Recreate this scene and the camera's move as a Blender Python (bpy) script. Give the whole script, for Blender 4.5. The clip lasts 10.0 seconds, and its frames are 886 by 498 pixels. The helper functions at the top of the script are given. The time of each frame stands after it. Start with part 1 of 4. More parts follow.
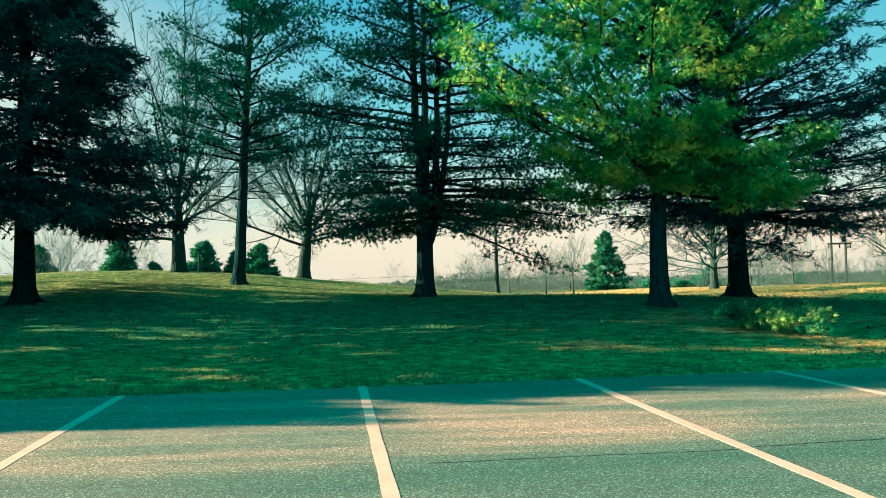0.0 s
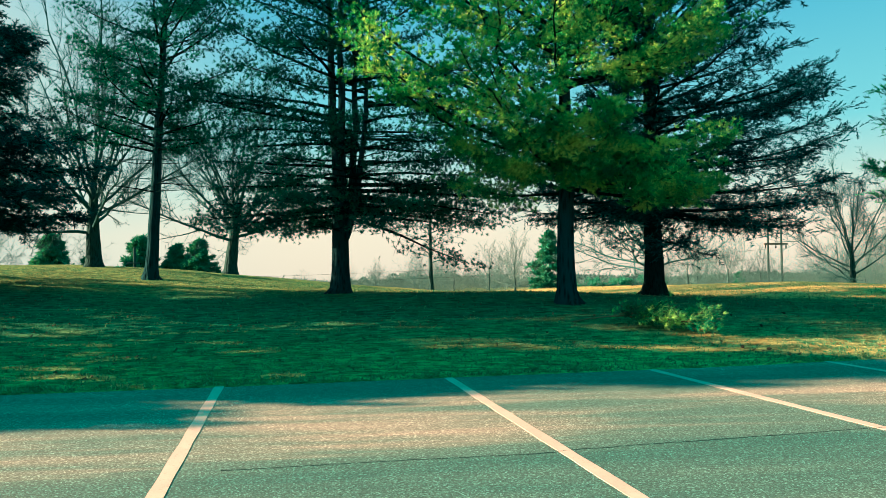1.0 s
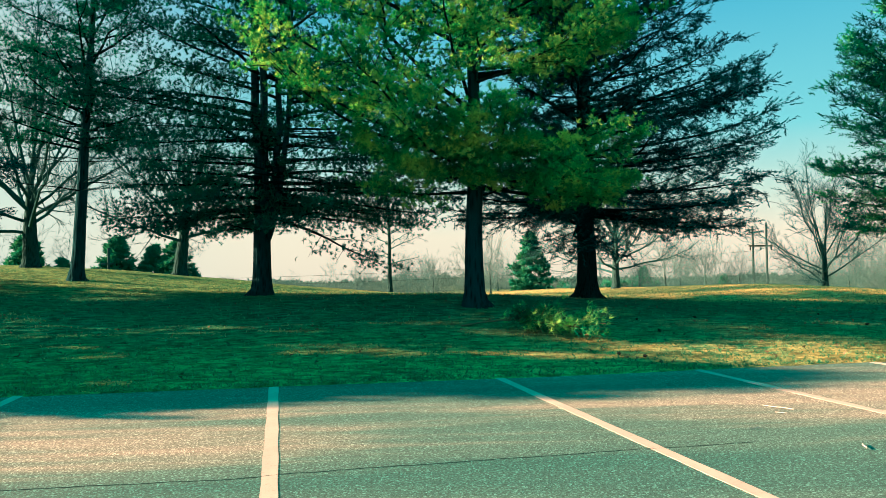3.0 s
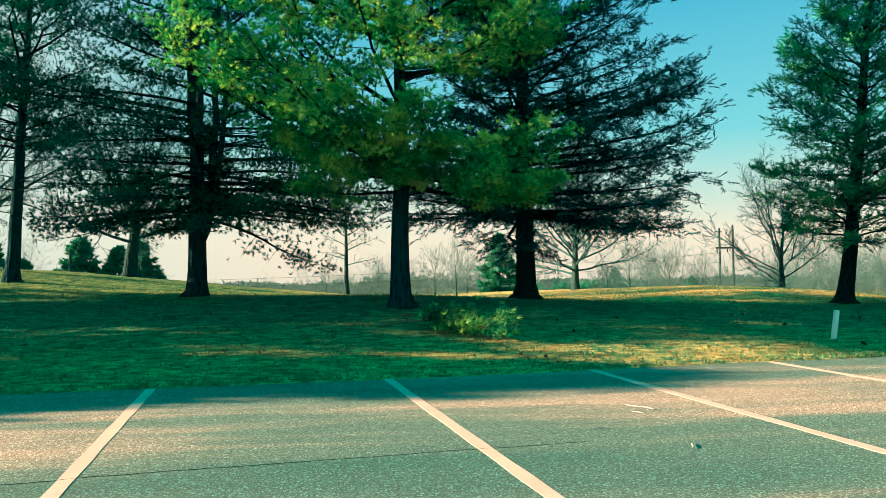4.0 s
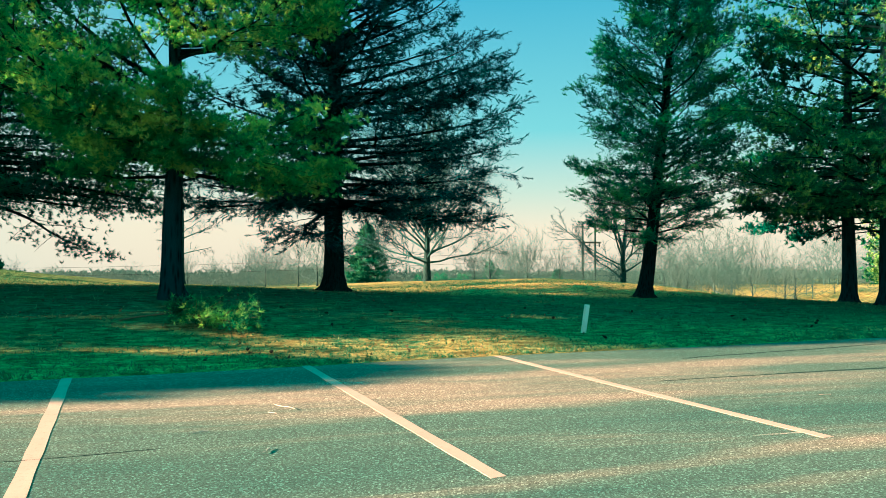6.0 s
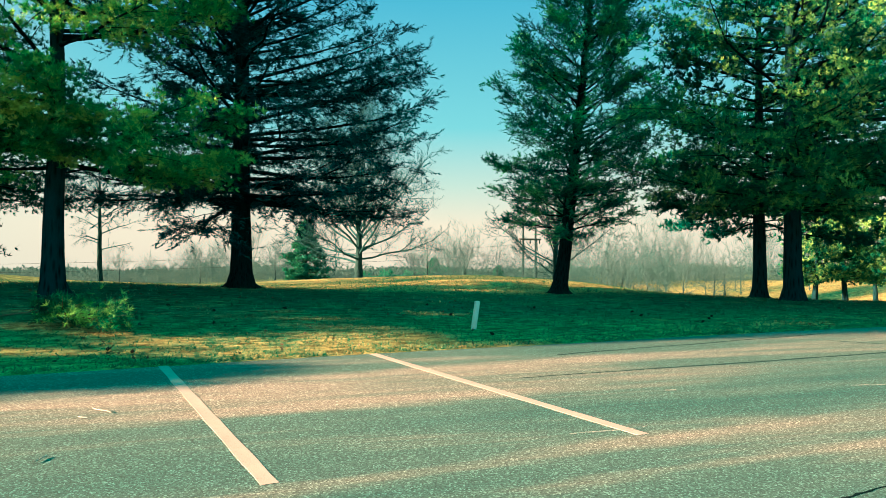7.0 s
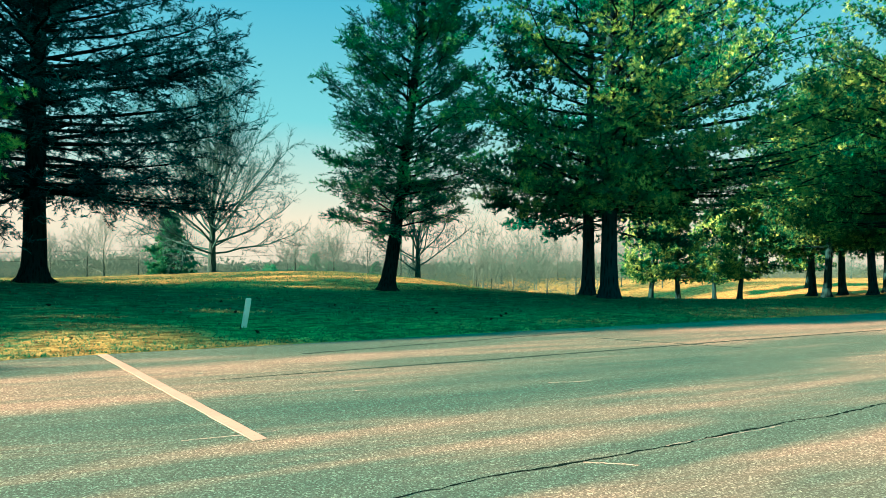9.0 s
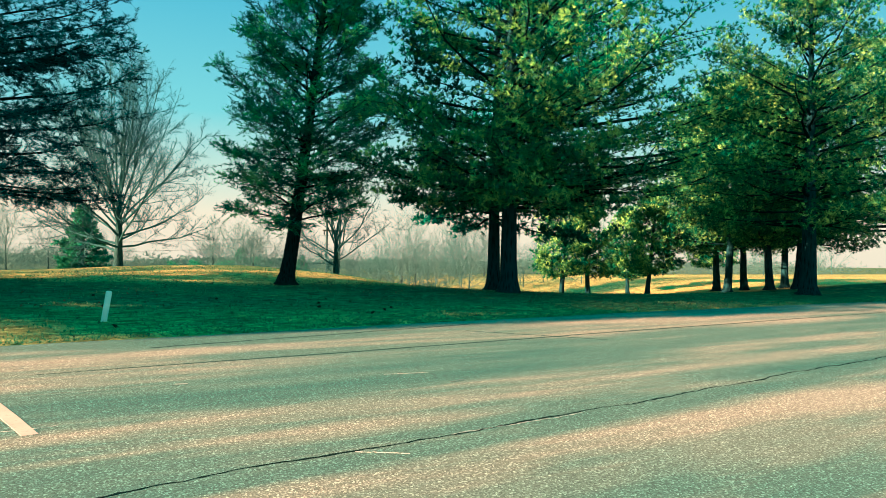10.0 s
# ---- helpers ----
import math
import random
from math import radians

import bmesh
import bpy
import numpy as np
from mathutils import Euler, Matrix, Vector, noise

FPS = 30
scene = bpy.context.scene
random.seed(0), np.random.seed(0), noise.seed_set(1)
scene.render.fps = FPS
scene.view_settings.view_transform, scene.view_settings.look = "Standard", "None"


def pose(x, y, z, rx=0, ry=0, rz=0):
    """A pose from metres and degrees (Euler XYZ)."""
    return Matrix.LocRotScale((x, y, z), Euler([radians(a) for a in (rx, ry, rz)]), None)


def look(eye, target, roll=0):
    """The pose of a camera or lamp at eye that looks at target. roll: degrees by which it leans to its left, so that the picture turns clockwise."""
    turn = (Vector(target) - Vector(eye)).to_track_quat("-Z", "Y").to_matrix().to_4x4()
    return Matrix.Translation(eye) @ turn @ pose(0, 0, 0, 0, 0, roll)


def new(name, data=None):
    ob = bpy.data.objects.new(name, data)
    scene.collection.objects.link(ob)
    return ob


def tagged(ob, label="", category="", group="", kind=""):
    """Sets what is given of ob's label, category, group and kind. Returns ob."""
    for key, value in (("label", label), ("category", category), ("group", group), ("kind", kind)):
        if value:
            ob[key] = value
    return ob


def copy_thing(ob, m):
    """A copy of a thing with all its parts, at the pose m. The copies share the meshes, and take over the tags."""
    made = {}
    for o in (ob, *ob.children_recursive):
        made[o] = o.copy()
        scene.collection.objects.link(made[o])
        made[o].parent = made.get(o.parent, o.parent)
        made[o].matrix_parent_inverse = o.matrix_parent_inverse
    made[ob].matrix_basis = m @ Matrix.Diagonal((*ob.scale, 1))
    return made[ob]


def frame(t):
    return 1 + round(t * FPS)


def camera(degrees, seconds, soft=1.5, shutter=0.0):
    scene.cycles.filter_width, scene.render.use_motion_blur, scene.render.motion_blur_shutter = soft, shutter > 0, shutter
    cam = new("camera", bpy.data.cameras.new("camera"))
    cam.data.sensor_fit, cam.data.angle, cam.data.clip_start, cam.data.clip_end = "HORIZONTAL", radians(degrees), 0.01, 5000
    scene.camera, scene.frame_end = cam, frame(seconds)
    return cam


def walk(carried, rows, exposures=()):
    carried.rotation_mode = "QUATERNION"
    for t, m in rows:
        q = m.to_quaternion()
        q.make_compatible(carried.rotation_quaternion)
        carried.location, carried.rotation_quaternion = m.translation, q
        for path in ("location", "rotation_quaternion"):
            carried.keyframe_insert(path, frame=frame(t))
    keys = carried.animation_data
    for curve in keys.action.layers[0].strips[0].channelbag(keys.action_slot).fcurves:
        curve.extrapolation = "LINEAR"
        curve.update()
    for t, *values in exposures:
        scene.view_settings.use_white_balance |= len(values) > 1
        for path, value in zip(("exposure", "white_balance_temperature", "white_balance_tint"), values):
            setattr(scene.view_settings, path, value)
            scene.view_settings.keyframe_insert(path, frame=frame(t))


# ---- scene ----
cam = camera(64.0, 10.0, 0.5)
PATH = [
    (0, (-0.919, -0.286, 1.482), (-0.898, 1.713, 1.541), -1.2),
    (0.5, (-0.332, -0.169, 1.461), (-0.225, 1.828, 1.514), -1.0),
    (1, (0.243, 0.026, 1.428), (0.383, 2.02, 1.478), -0.8),
    (1.5, (0.797, 0.139, 1.404), (0.935, 2.134, 1.456), -0.7),
    (2, (1.326, 0.298, 1.414), (1.458, 2.293, 1.464), -0.7),
    (3.5, (3.004, 0.531, 1.371), (3.133, 2.526, 1.429), -0.7),
    (4, (3.606, 0.513, 1.348), (3.786, 2.504, 1.408), -0.7),
    (4.5, (4.204, 0.513, 1.363), (4.475, 2.494, 1.414), -0.5),
    (5, (4.805, 0.482, 1.353), (5.166, 2.449, 1.396), -0.3),
    (5.5, (5.388, 0.533, 1.355), (5.806, 2.489, 1.392), -0.0),
    (7, (7.055, 0.446, 1.337), (7.656, 2.353, 1.361), 0.1),
    (7.5, (7.567, 0.393, 1.344), (8.238, 2.277, 1.363), 0.4),
    (8, (8.074, 0.274, 1.343), (8.796, 2.139, 1.362), 0.5),
    (8.5, (8.59, 0.137, 1.345), (9.374, 1.977, 1.362), 0.6),
    (9, (9.063, -0.079, 1.361), (9.93, 1.723, 1.376), 0.8),
    (9.5, (9.55, -0.277, 1.333), (10.503, 1.482, 1.347), 0.9),
    (10, (10.046, -0.543, 1.326), (11.068, 1.177, 1.333), 1.1),
]
walk(cam, [(t, look(eye, target, roll)) for t, eye, target, roll in PATH], exposures=[(0, 3.5, 6100, -24)])
# ---------------------------------------------------------------- light
SUN_EL, SUN_TO = 14.0, Vector((-0.997, 0.070, 0.0)).normalized()
to_sun = Vector((SUN_TO.x * math.cos(radians(SUN_EL)), SUN_TO.y * math.cos(radians(SUN_EL)), math.sin(radians(SUN_EL))))
sun = new("sun", bpy.data.lights.new("sun", "SUN"))
sun.data.energy, sun.data.angle, sun.data.color = 4.3, radians(0.6), (1.0, 0.415, 0.288)
sun.matrix_world = look(to_sun * 50, (0, 0, 0))

world = bpy.data.worlds.new("world")
scene.world = world
world.use_nodes = True
wt = world.node_tree
wt.nodes.clear()
sky = wt.nodes.new("ShaderNodeTexSky")
sky.sky_type, sky.sun_disc = "NISHITA", False
sky.sun_elevation, sky.sun_rotation = radians(SUN_EL), math.atan2(to_sun.x, to_sun.y)
coord = wt.nodes.new("ShaderNodeTexCoord")
split = wt.nodes.new("ShaderNodeSeparateXYZ")
wt.links.new(coord.outputs["Generated"], split.inputs[0])
ramp = wt.nodes.new("ShaderNodeValToRGB")
wt.links.new(split.outputs["Z"], ramp.inputs[0])
STOPS = [(0.0, (0.116, 0.084, 0.074)), (0.045, (0.120, 0.088, 0.077)), (0.10, (0.080, 0.084, 0.082)), (0.18, (0.034, 0.073, 0.088)),
         (0.36, (0.014, 0.050, 0.080)), (0.5, (0.0, 0.082, 0.098)), (1.0, (0.0, 0.098, 0.096))]
while len(ramp.color_ramp.elements) < len(STOPS):
    ramp.color_ramp.elements.new(0.5)
for e, (p, c) in zip(ramp.color_ramp.elements, STOPS):
    e.position, e.color = p, (*c, 1)
# warm glow of the low sun along its side of the horizon
dot = wt.nodes.new("ShaderNodeVectorMath")
dot.operation = "DOT_PRODUCT"
dot.inputs[1].default_value = SUN_TO
wt.links.new(coord.outputs["Generated"], dot.inputs[0])


def smooth_range(socket, lo, hi, a=0.0, b=1.0):
    n = wt.nodes.new("ShaderNodeMapRange")
    n.interpolation_type = "SMOOTHSTEP"
    for key, v in (("From Min", lo), ("From Max", hi), ("To Min", a), ("To Max", b)):
        n.inputs[key].default_value = v
    wt.links.new(socket, n.inputs["Value"])
    return n.outputs[0]


glow = wt.nodes.new("ShaderNodeMath")
glow.operation = "MULTIPLY"
wt.links.new(smooth_range(dot.outputs["Value"], 0.16, 0.70), glow.inputs[0])
wt.links.new(smooth_range(split.outputs["Z"], 0.26, 0.46, 1.0, 0.0), glow.inputs[1])
mixg = wt.nodes.new("ShaderNodeMixRGB")
mixg.inputs["Color2"].default_value = (0.088, 0.082, 0.080, 1)
wt.links.new(glow.outputs[0], mixg.inputs["Fac"])
wt.links.new(ramp.outputs["Color"], mixg.inputs["Color1"])
mixs = wt.nodes.new("ShaderNodeMixRGB")
mixs.inputs["Fac"].default_value = 0.0005
wt.links.new(mixg.outputs[0], mixs.inputs["Color1"])
wt.links.new(sky.outputs[0], mixs.inputs["Color2"])
bgn = wt.nodes.new("ShaderNodeBackground")
bgn.inputs["Strength"].default_value = 0.8
wt.links.new(mixs.outputs[0], bgn.inputs["Color"])
wout = wt.nodes.new("ShaderNodeOutputWorld")
wt.links.new(bgn.outputs[0], wout.inputs["Surface"])


# ---------------------------------------------------------------- materials
class Mat:
    """A small wrapper round one node material."""

    def __init__(self, name, rough=0.8, spec=0.3):
        self.m = bpy.data.materials.new(name)
        self.m.use_nodes = True
        self.t = self.m.node_tree
        self.bsdf = self.t.nodes["Principled BSDF"]
        self.bsdf.inputs["Roughness"].default_value = rough
        self.bsdf.inputs["Specular IOR Level"].default_value = spec
        self.pos = self.t.nodes.new("ShaderNodeTexCoord").outputs["Object"]

    def stretch(self, scale, turn=0.0):
        n = self.t.nodes.new("ShaderNodeMapping")
        n.inputs["Scale"].default_value = scale
        n.inputs["Rotation"].default_value = (0, 0, turn)
        self.t.links.new(self.pos, n.inputs[0])
        return n.outputs[0]

    def noise(self, scale, detail=4.0, rough=0.55, vec=None):
        n = self.t.nodes.new("ShaderNodeTexNoise")
        n.inputs["Scale"].default_value, n.inputs["Detail"].default_value, n.inputs["Roughness"].default_value = scale, detail, rough
        self.t.links.new(vec or self.pos, n.inputs["Vector"])
        return n.outputs["Fac"]

    def voronoi(self, scale, vec=None, out="Distance"):
        n = self.t.nodes.new("ShaderNodeTexVoronoi")
        n.inputs["Scale"].default_value = scale
        self.t.links.new(vec or self.pos, n.inputs["Vector"])
        return n.outputs[out]

    def random(self, island=True):
        if island:
            return self.t.nodes.new("ShaderNodeNewGeometry").outputs["Random Per Island"]
        return self.t.nodes.new("ShaderNodeObjectInfo").outputs["Random"]

    def scaled(self, socket, lo, hi):
        n = self.t.nodes.new("ShaderNodeMapRange")
        n.inputs["From Min"].default_value, n.inputs["From Max"].default_value = lo, hi
        self.t.links.new(socket, n.inputs["Value"])
        return n.outputs[0]

    def ramp(self, fac, *stops):
        n = self.t.nodes.new("ShaderNodeValToRGB")
        while len(n.color_ramp.elements) < len(stops):
            n.color_ramp.elements.new(0.5)
        for e, (p, c) in zip(n.color_ramp.elements, stops):
            e.position, e.color = p, (*((c, c, c) if isinstance(c, float) else c), 1)
        self.t.links.new(fac, n.inputs[0])
        return n.outputs["Color"]

    def mix(self, fac, a, b, kind="MIX"):
        n = self.t.nodes.new("ShaderNodeMixRGB")
        n.blend_type = kind
        for key, v in (("Fac", fac), ("Color1", a), ("Color2", b)):
            if isinstance(v, (int, float)):
                n.inputs[key].default_value = v if key == "Fac" else (v, v, v, 1)
            elif isinstance(v, tuple):
                n.inputs[key].default_value = (*v, 1)
            else:
                self.t.links.new(v, n.inputs[key])
        return n.outputs[0]

    def color(self, c):
        if isinstance(c, tuple):
            self.bsdf.inputs["Base Color"].default_value = (*c, 1)
        else:
            self.t.links.new(c, self.bsdf.inputs["Base Color"])
        self.col = c
        return self

    def bump(self, height, strength=0.5, distance=0.02):
        n = self.t.nodes.new("ShaderNodeBump")
        n.inputs["Strength"].default_value, n.inputs["Distance"].default_value = strength, distance
        self.t.links.new(height, n.inputs["Height"])
        old = self.bsdf.inputs["Normal"].links
        if old:
            self.t.links.new(old[0].from_socket, n.inputs["Normal"])
        self.t.links.new(n.outputs[0], self.bsdf.inputs["Normal"])
        return self

    def thin(self, share, tint=(1.0, 1.0, 1.0)):
        """Lets part of the light through, as leaves and needles do."""
        tr = self.t.nodes.new("ShaderNodeBsdfTranslucent")
        if isinstance(self.col, tuple):
            tr.inputs["Color"].default_value = (*self.col, 1)
        else:
            self.t.links.new(self.mix(1.0, self.col, tint, "MULTIPLY"), tr.inputs["Color"])
        mx = self.t.nodes.new("ShaderNodeMixShader")
        mx.inputs[0].default_value = share
        out = self.t.nodes["Material Output"]
        self.t.links.new(self.bsdf.outputs[0], mx.inputs[1])
        self.t.links.new(tr.outputs[0], mx.inputs[2])
        self.t.links.new(mx.outputs[0], out.inputs["Surface"])
        return self


def asphalt_material():
    m = Mat("asphalt", 0.85, 0.2)
    m.pos = m.t.nodes.new("ShaderNodeNewGeometry").outputs["Position"]
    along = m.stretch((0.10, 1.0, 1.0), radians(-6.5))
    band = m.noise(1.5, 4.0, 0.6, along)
    # bands along the drive, pale and warm or dark teal
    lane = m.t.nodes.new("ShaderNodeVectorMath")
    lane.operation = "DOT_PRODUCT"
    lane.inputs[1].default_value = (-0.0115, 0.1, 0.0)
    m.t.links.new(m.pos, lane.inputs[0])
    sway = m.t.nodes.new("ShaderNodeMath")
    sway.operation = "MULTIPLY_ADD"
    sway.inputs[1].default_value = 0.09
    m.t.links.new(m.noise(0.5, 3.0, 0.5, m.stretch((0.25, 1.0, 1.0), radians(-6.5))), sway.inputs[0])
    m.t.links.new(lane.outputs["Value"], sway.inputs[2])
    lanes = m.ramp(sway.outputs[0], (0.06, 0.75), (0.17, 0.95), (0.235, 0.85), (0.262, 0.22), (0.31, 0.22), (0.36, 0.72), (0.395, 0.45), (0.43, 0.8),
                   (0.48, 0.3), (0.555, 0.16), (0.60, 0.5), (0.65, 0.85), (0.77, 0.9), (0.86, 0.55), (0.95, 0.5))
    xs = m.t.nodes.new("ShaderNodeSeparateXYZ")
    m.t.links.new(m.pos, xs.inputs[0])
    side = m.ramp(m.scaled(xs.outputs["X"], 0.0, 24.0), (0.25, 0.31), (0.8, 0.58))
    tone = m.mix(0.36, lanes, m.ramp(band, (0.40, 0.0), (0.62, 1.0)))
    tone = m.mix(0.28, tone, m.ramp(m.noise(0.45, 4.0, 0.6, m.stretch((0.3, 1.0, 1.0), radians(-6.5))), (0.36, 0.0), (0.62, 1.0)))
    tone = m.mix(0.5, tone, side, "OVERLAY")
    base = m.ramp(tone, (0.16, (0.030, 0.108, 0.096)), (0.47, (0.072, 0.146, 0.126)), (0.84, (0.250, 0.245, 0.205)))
    fine = m.noise(90.0, 5.0, 0.7)
    base = m.mix(0.8, base, m.ramp(fine, (0.3, 0.6), (0.7, 1.45)), "MULTIPLY")
    base = m.mix(0.85, base, m.ramp(m.voronoi(92.0, out="Color"), (0.15, 0.48), (0.66, 0.92), (0.97, 2.9)), "MULTIPLY")
    base = m.mix(0.8, base, m.ramp(m.noise(44.0, 3.0, 0.6), (0.35, 0.65), (0.65, 1.35)), "MULTIPLY")
    blotch = m.ramp(m.noise(2.2, 5.0, 0.7), (0.64, 0.0), (0.74, 0.4))
    base = m.mix(blotch, base, (0.036, 0.075, 0.070))
    m.color(base)
    m.bump(m.noise(0.8, 3.0, 0.5, m.stretch((0.16, 1.5, 1.0), radians(-6.5))), 1.0, 0.04)
    m.bump(m.noise(40.0, 4.0, 0.7), 1.0, 0.005)
    m.bump(m.noise(85.0, 3.0, 0.7), 1.0, 0.0035)
    return m.m


def lawn_material():
    m = Mat("lawn", 1.0, 0.02)
    m.pos = m.t.nodes.new("ShaderNodeNewGeometry").outputs["Position"]
    patch = m.noise(0.32, 5.0, 0.65)
    # the tree row's shade put into the grass: a teal-green strip along the bank
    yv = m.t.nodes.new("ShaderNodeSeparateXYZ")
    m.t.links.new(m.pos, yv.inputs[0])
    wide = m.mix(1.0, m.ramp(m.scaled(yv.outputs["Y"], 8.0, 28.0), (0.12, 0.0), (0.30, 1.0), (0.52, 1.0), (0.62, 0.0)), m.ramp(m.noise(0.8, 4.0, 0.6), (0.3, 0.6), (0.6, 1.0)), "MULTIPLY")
    clump = m.noise(3.5, 4.0, 0.7)
    blade = m.noise(38.0, 3.0, 0.7)
    col = m.mix(m.ramp(patch, (0.32, 0.0), (0.54, 1.0)), (0.022, 0.155, 0.080), (0.35, 0.31, 0.115))
    col = m.mix(m.ramp(clump, (0.42, 0.0), (0.64, 0.85)), col, (0.47, 0.40, 0.15))
    # the hill keeps more green; the fields beyond are dull
    green = m.mix(m.ramp(clump, (0.4, 0.0), (0.62, 1.0)), (0.010, 0.120, 0.056), (0.11, 0.225, 0.080))
    col = m.mix(m.ramp(m.scaled(yv.outputs["X"], -8.0, 12.0), (0.25, 0.85), (0.75, 0.0)), col, green)
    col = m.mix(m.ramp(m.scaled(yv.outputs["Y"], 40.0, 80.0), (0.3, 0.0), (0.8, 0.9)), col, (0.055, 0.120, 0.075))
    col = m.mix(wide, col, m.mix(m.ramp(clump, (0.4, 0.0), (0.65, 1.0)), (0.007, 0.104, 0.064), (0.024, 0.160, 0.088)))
    # straw on the mound, coloured brighter to put its sunlit band into the grass
    dry = m.mix(1.0, m.ramp(m.scaled(yv.outputs["X"], 6.0, 16.0), (0.1, 0.0), (0.6, 0.85)), m.ramp(m.scaled(yv.outputs["Y"], 18.0, 38.0), (0.06, 0.0), (0.13, 1.0), (0.7, 1.0), (1.0, 0.0)), "MULTIPLY")
    col = m.mix(dry, col, m.mix(m.ramp(clump, (0.35, 0.0), (0.65, 1.0)), (0.33, 0.29, 0.11), (0.52, 0.43, 0.165)))
    col = m.mix(0.8, col, m.ramp(blade, (0.3, 0.4), (0.7, 1.55)), "MULTIPLY")
    col = m.mix(0.8, col, m.ramp(m.noise(7.0, 4.0, 0.65, m.stretch((0.5, 1.0, 1.0))), (0.36, 0.34), (0.62, 1.6)), "MULTIPLY")
    col = m.mix(m.ramp(m.noise(1.3, 3.0), (0.6, 0.0), (0.75, 0.55)), col, (0.014, 0.060, 0.040))
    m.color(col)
    m.bump(m.noise(5.0, 4.0, 0.65, m.stretch((0.45, 1.0, 1.0))), 1.0, 0.12)
    m.bump(clump, 0.8, 0.08)
    m.bump(blade, 1.0, 0.04)
    return m.m


def blade_material():
    m = Mat("grass_blades", 0.9, 0.05)
    r = m.random()
    m.color(m.ramp(r, (0.0, (0.007, 0.11, 0.06)), (0.5, (0.018, 0.16, 0.085)), (0.74, (0.08, 0.23, 0.12)), (1.0, (0.26, 0.38, 0.20))))
    m.thin(0.25)
    return m.m


def bark_material(name, dark, light, scale=1.0):
    m = Mat(name, 1.0, 0.0)
    v = m.stretch((9.0 * scale, 9.0 * scale, 1.6 * scale))
    plates = m.voronoi(1.6, v)
    grain = m.noise(6.0, 5.0, 0.7, v)
    col = m.ramp(plates, (0.05, dark), (0.55, light))
    col = m.mix(0.5, col, m.ramp(grain, (0.3, 0.6), (0.7, 1.35)), "MULTIPLY")
    col = m.mix(m.ramp(m.noise(1.1, 3.0), (0.52, 0.0), (0.7, 0.45)), col, (0.006, 0.030, 0.027))
    m.color(col)
    m.bump(plates, 1.0, 0.03)
    m.bump(grain, 0.6, 0.01)
    return m.m


def twig_material(name, a, b, share=0.0):
    m = Mat(name, 1.0, 0.0)
    m.color(m.mix(m.noise(1.5, 3.0), a, b))
    if share:
        m.thin(share)
    return m.m


def needle_material(name, a, b, c, share=0.3):
    m = Mat(name, 0.9, 0.0)
    pick = m.mix(0.34, m.ramp(m.noise(1.3, 4.0, 0.6), (0.37, 0.0), (0.65, 1.0)), m.random())
    col = m.ramp(pick, (0.15, a), (0.52, b), (0.85, c))
    col = m.mix(0.6, col, m.ramp(m.noise(0.9, 3.0), (0.3, 0.65), (0.7, 1.3)), "MULTIPLY")
    m.color(col)
    m.thin(share, (0.95, 1.1, 0.7))
    return m.m


def paint_material(name, col, dirt):
    m = Mat(name, 0.75, 0.3)
    m.pos = m.t.nodes.new("ShaderNodeNewGeometry").outputs["Position"]
    wear = m.ramp(m.noise(26.0, 5.0, 0.75), (0.56, 0.0), (0.72, 0.75))
    c = m.mix(wear, col, dirt)
    c = m.mix(0.5, c, m.ramp(m.noise(2.5, 4.0), (0.3, 0.75), (0.7, 1.1)), "MULTIPLY")
    m.color(c)
    m.bump(m.noise(90.0, 4.0, 0.7), 0.6, 0.004)
    return m.m


ASPHALT, LAWN, BLADES = asphalt_material(), lawn_material(), blade_material()
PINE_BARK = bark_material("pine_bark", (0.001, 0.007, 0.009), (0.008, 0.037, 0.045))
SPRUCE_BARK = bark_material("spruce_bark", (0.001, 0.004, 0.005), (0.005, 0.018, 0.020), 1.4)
GREY_BARK = bark_material("grey_bark", (0.004, 0.017, 0.018), (0.020, 0.055, 0.056), 1.3)
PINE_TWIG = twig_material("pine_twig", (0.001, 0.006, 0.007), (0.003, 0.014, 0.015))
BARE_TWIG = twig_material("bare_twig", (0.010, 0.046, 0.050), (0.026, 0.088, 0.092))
# lighter copy of bare_twig: the lit look is put into the colour
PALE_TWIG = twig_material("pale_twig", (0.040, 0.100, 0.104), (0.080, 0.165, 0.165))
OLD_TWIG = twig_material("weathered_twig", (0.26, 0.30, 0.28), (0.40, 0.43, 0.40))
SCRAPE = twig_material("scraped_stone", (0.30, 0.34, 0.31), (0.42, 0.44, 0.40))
# distance haze put into the far treeline and twigs: paler, bluer colours
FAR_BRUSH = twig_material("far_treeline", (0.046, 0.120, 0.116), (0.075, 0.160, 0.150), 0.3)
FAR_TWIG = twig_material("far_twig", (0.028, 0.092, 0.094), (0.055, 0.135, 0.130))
# pine needles: sunlit clumps and shaded gaps put into the three colours
PINE = needle_material("pine_needles", (0.001, 0.080, 0.054), (0.052, 0.39, 0.130), (0.47, 0.72, 0.20), 0.32)
DENSE_PINE = needle_material("dense_pine_needles", (0.001, 0.045, 0.044), (0.014, 0.20, 0.104), (0.31, 0.62, 0.18), 0.24)
# for the row pines a neighbour's shade is put into darker colours
ROW_PINE = needle_material("row_pine_needles", (0.001, 0.048, 0.040), (0.018, 0.165, 0.080), (0.30, 0.58, 0.18), 0.24)
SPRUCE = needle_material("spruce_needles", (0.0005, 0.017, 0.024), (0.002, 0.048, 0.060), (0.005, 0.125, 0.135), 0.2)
FIR = needle_material("fir_needles", (0.001, 0.055, 0.056), (0.009, 0.165, 0.115), (0.11, 0.50, 0.18), 0.3)
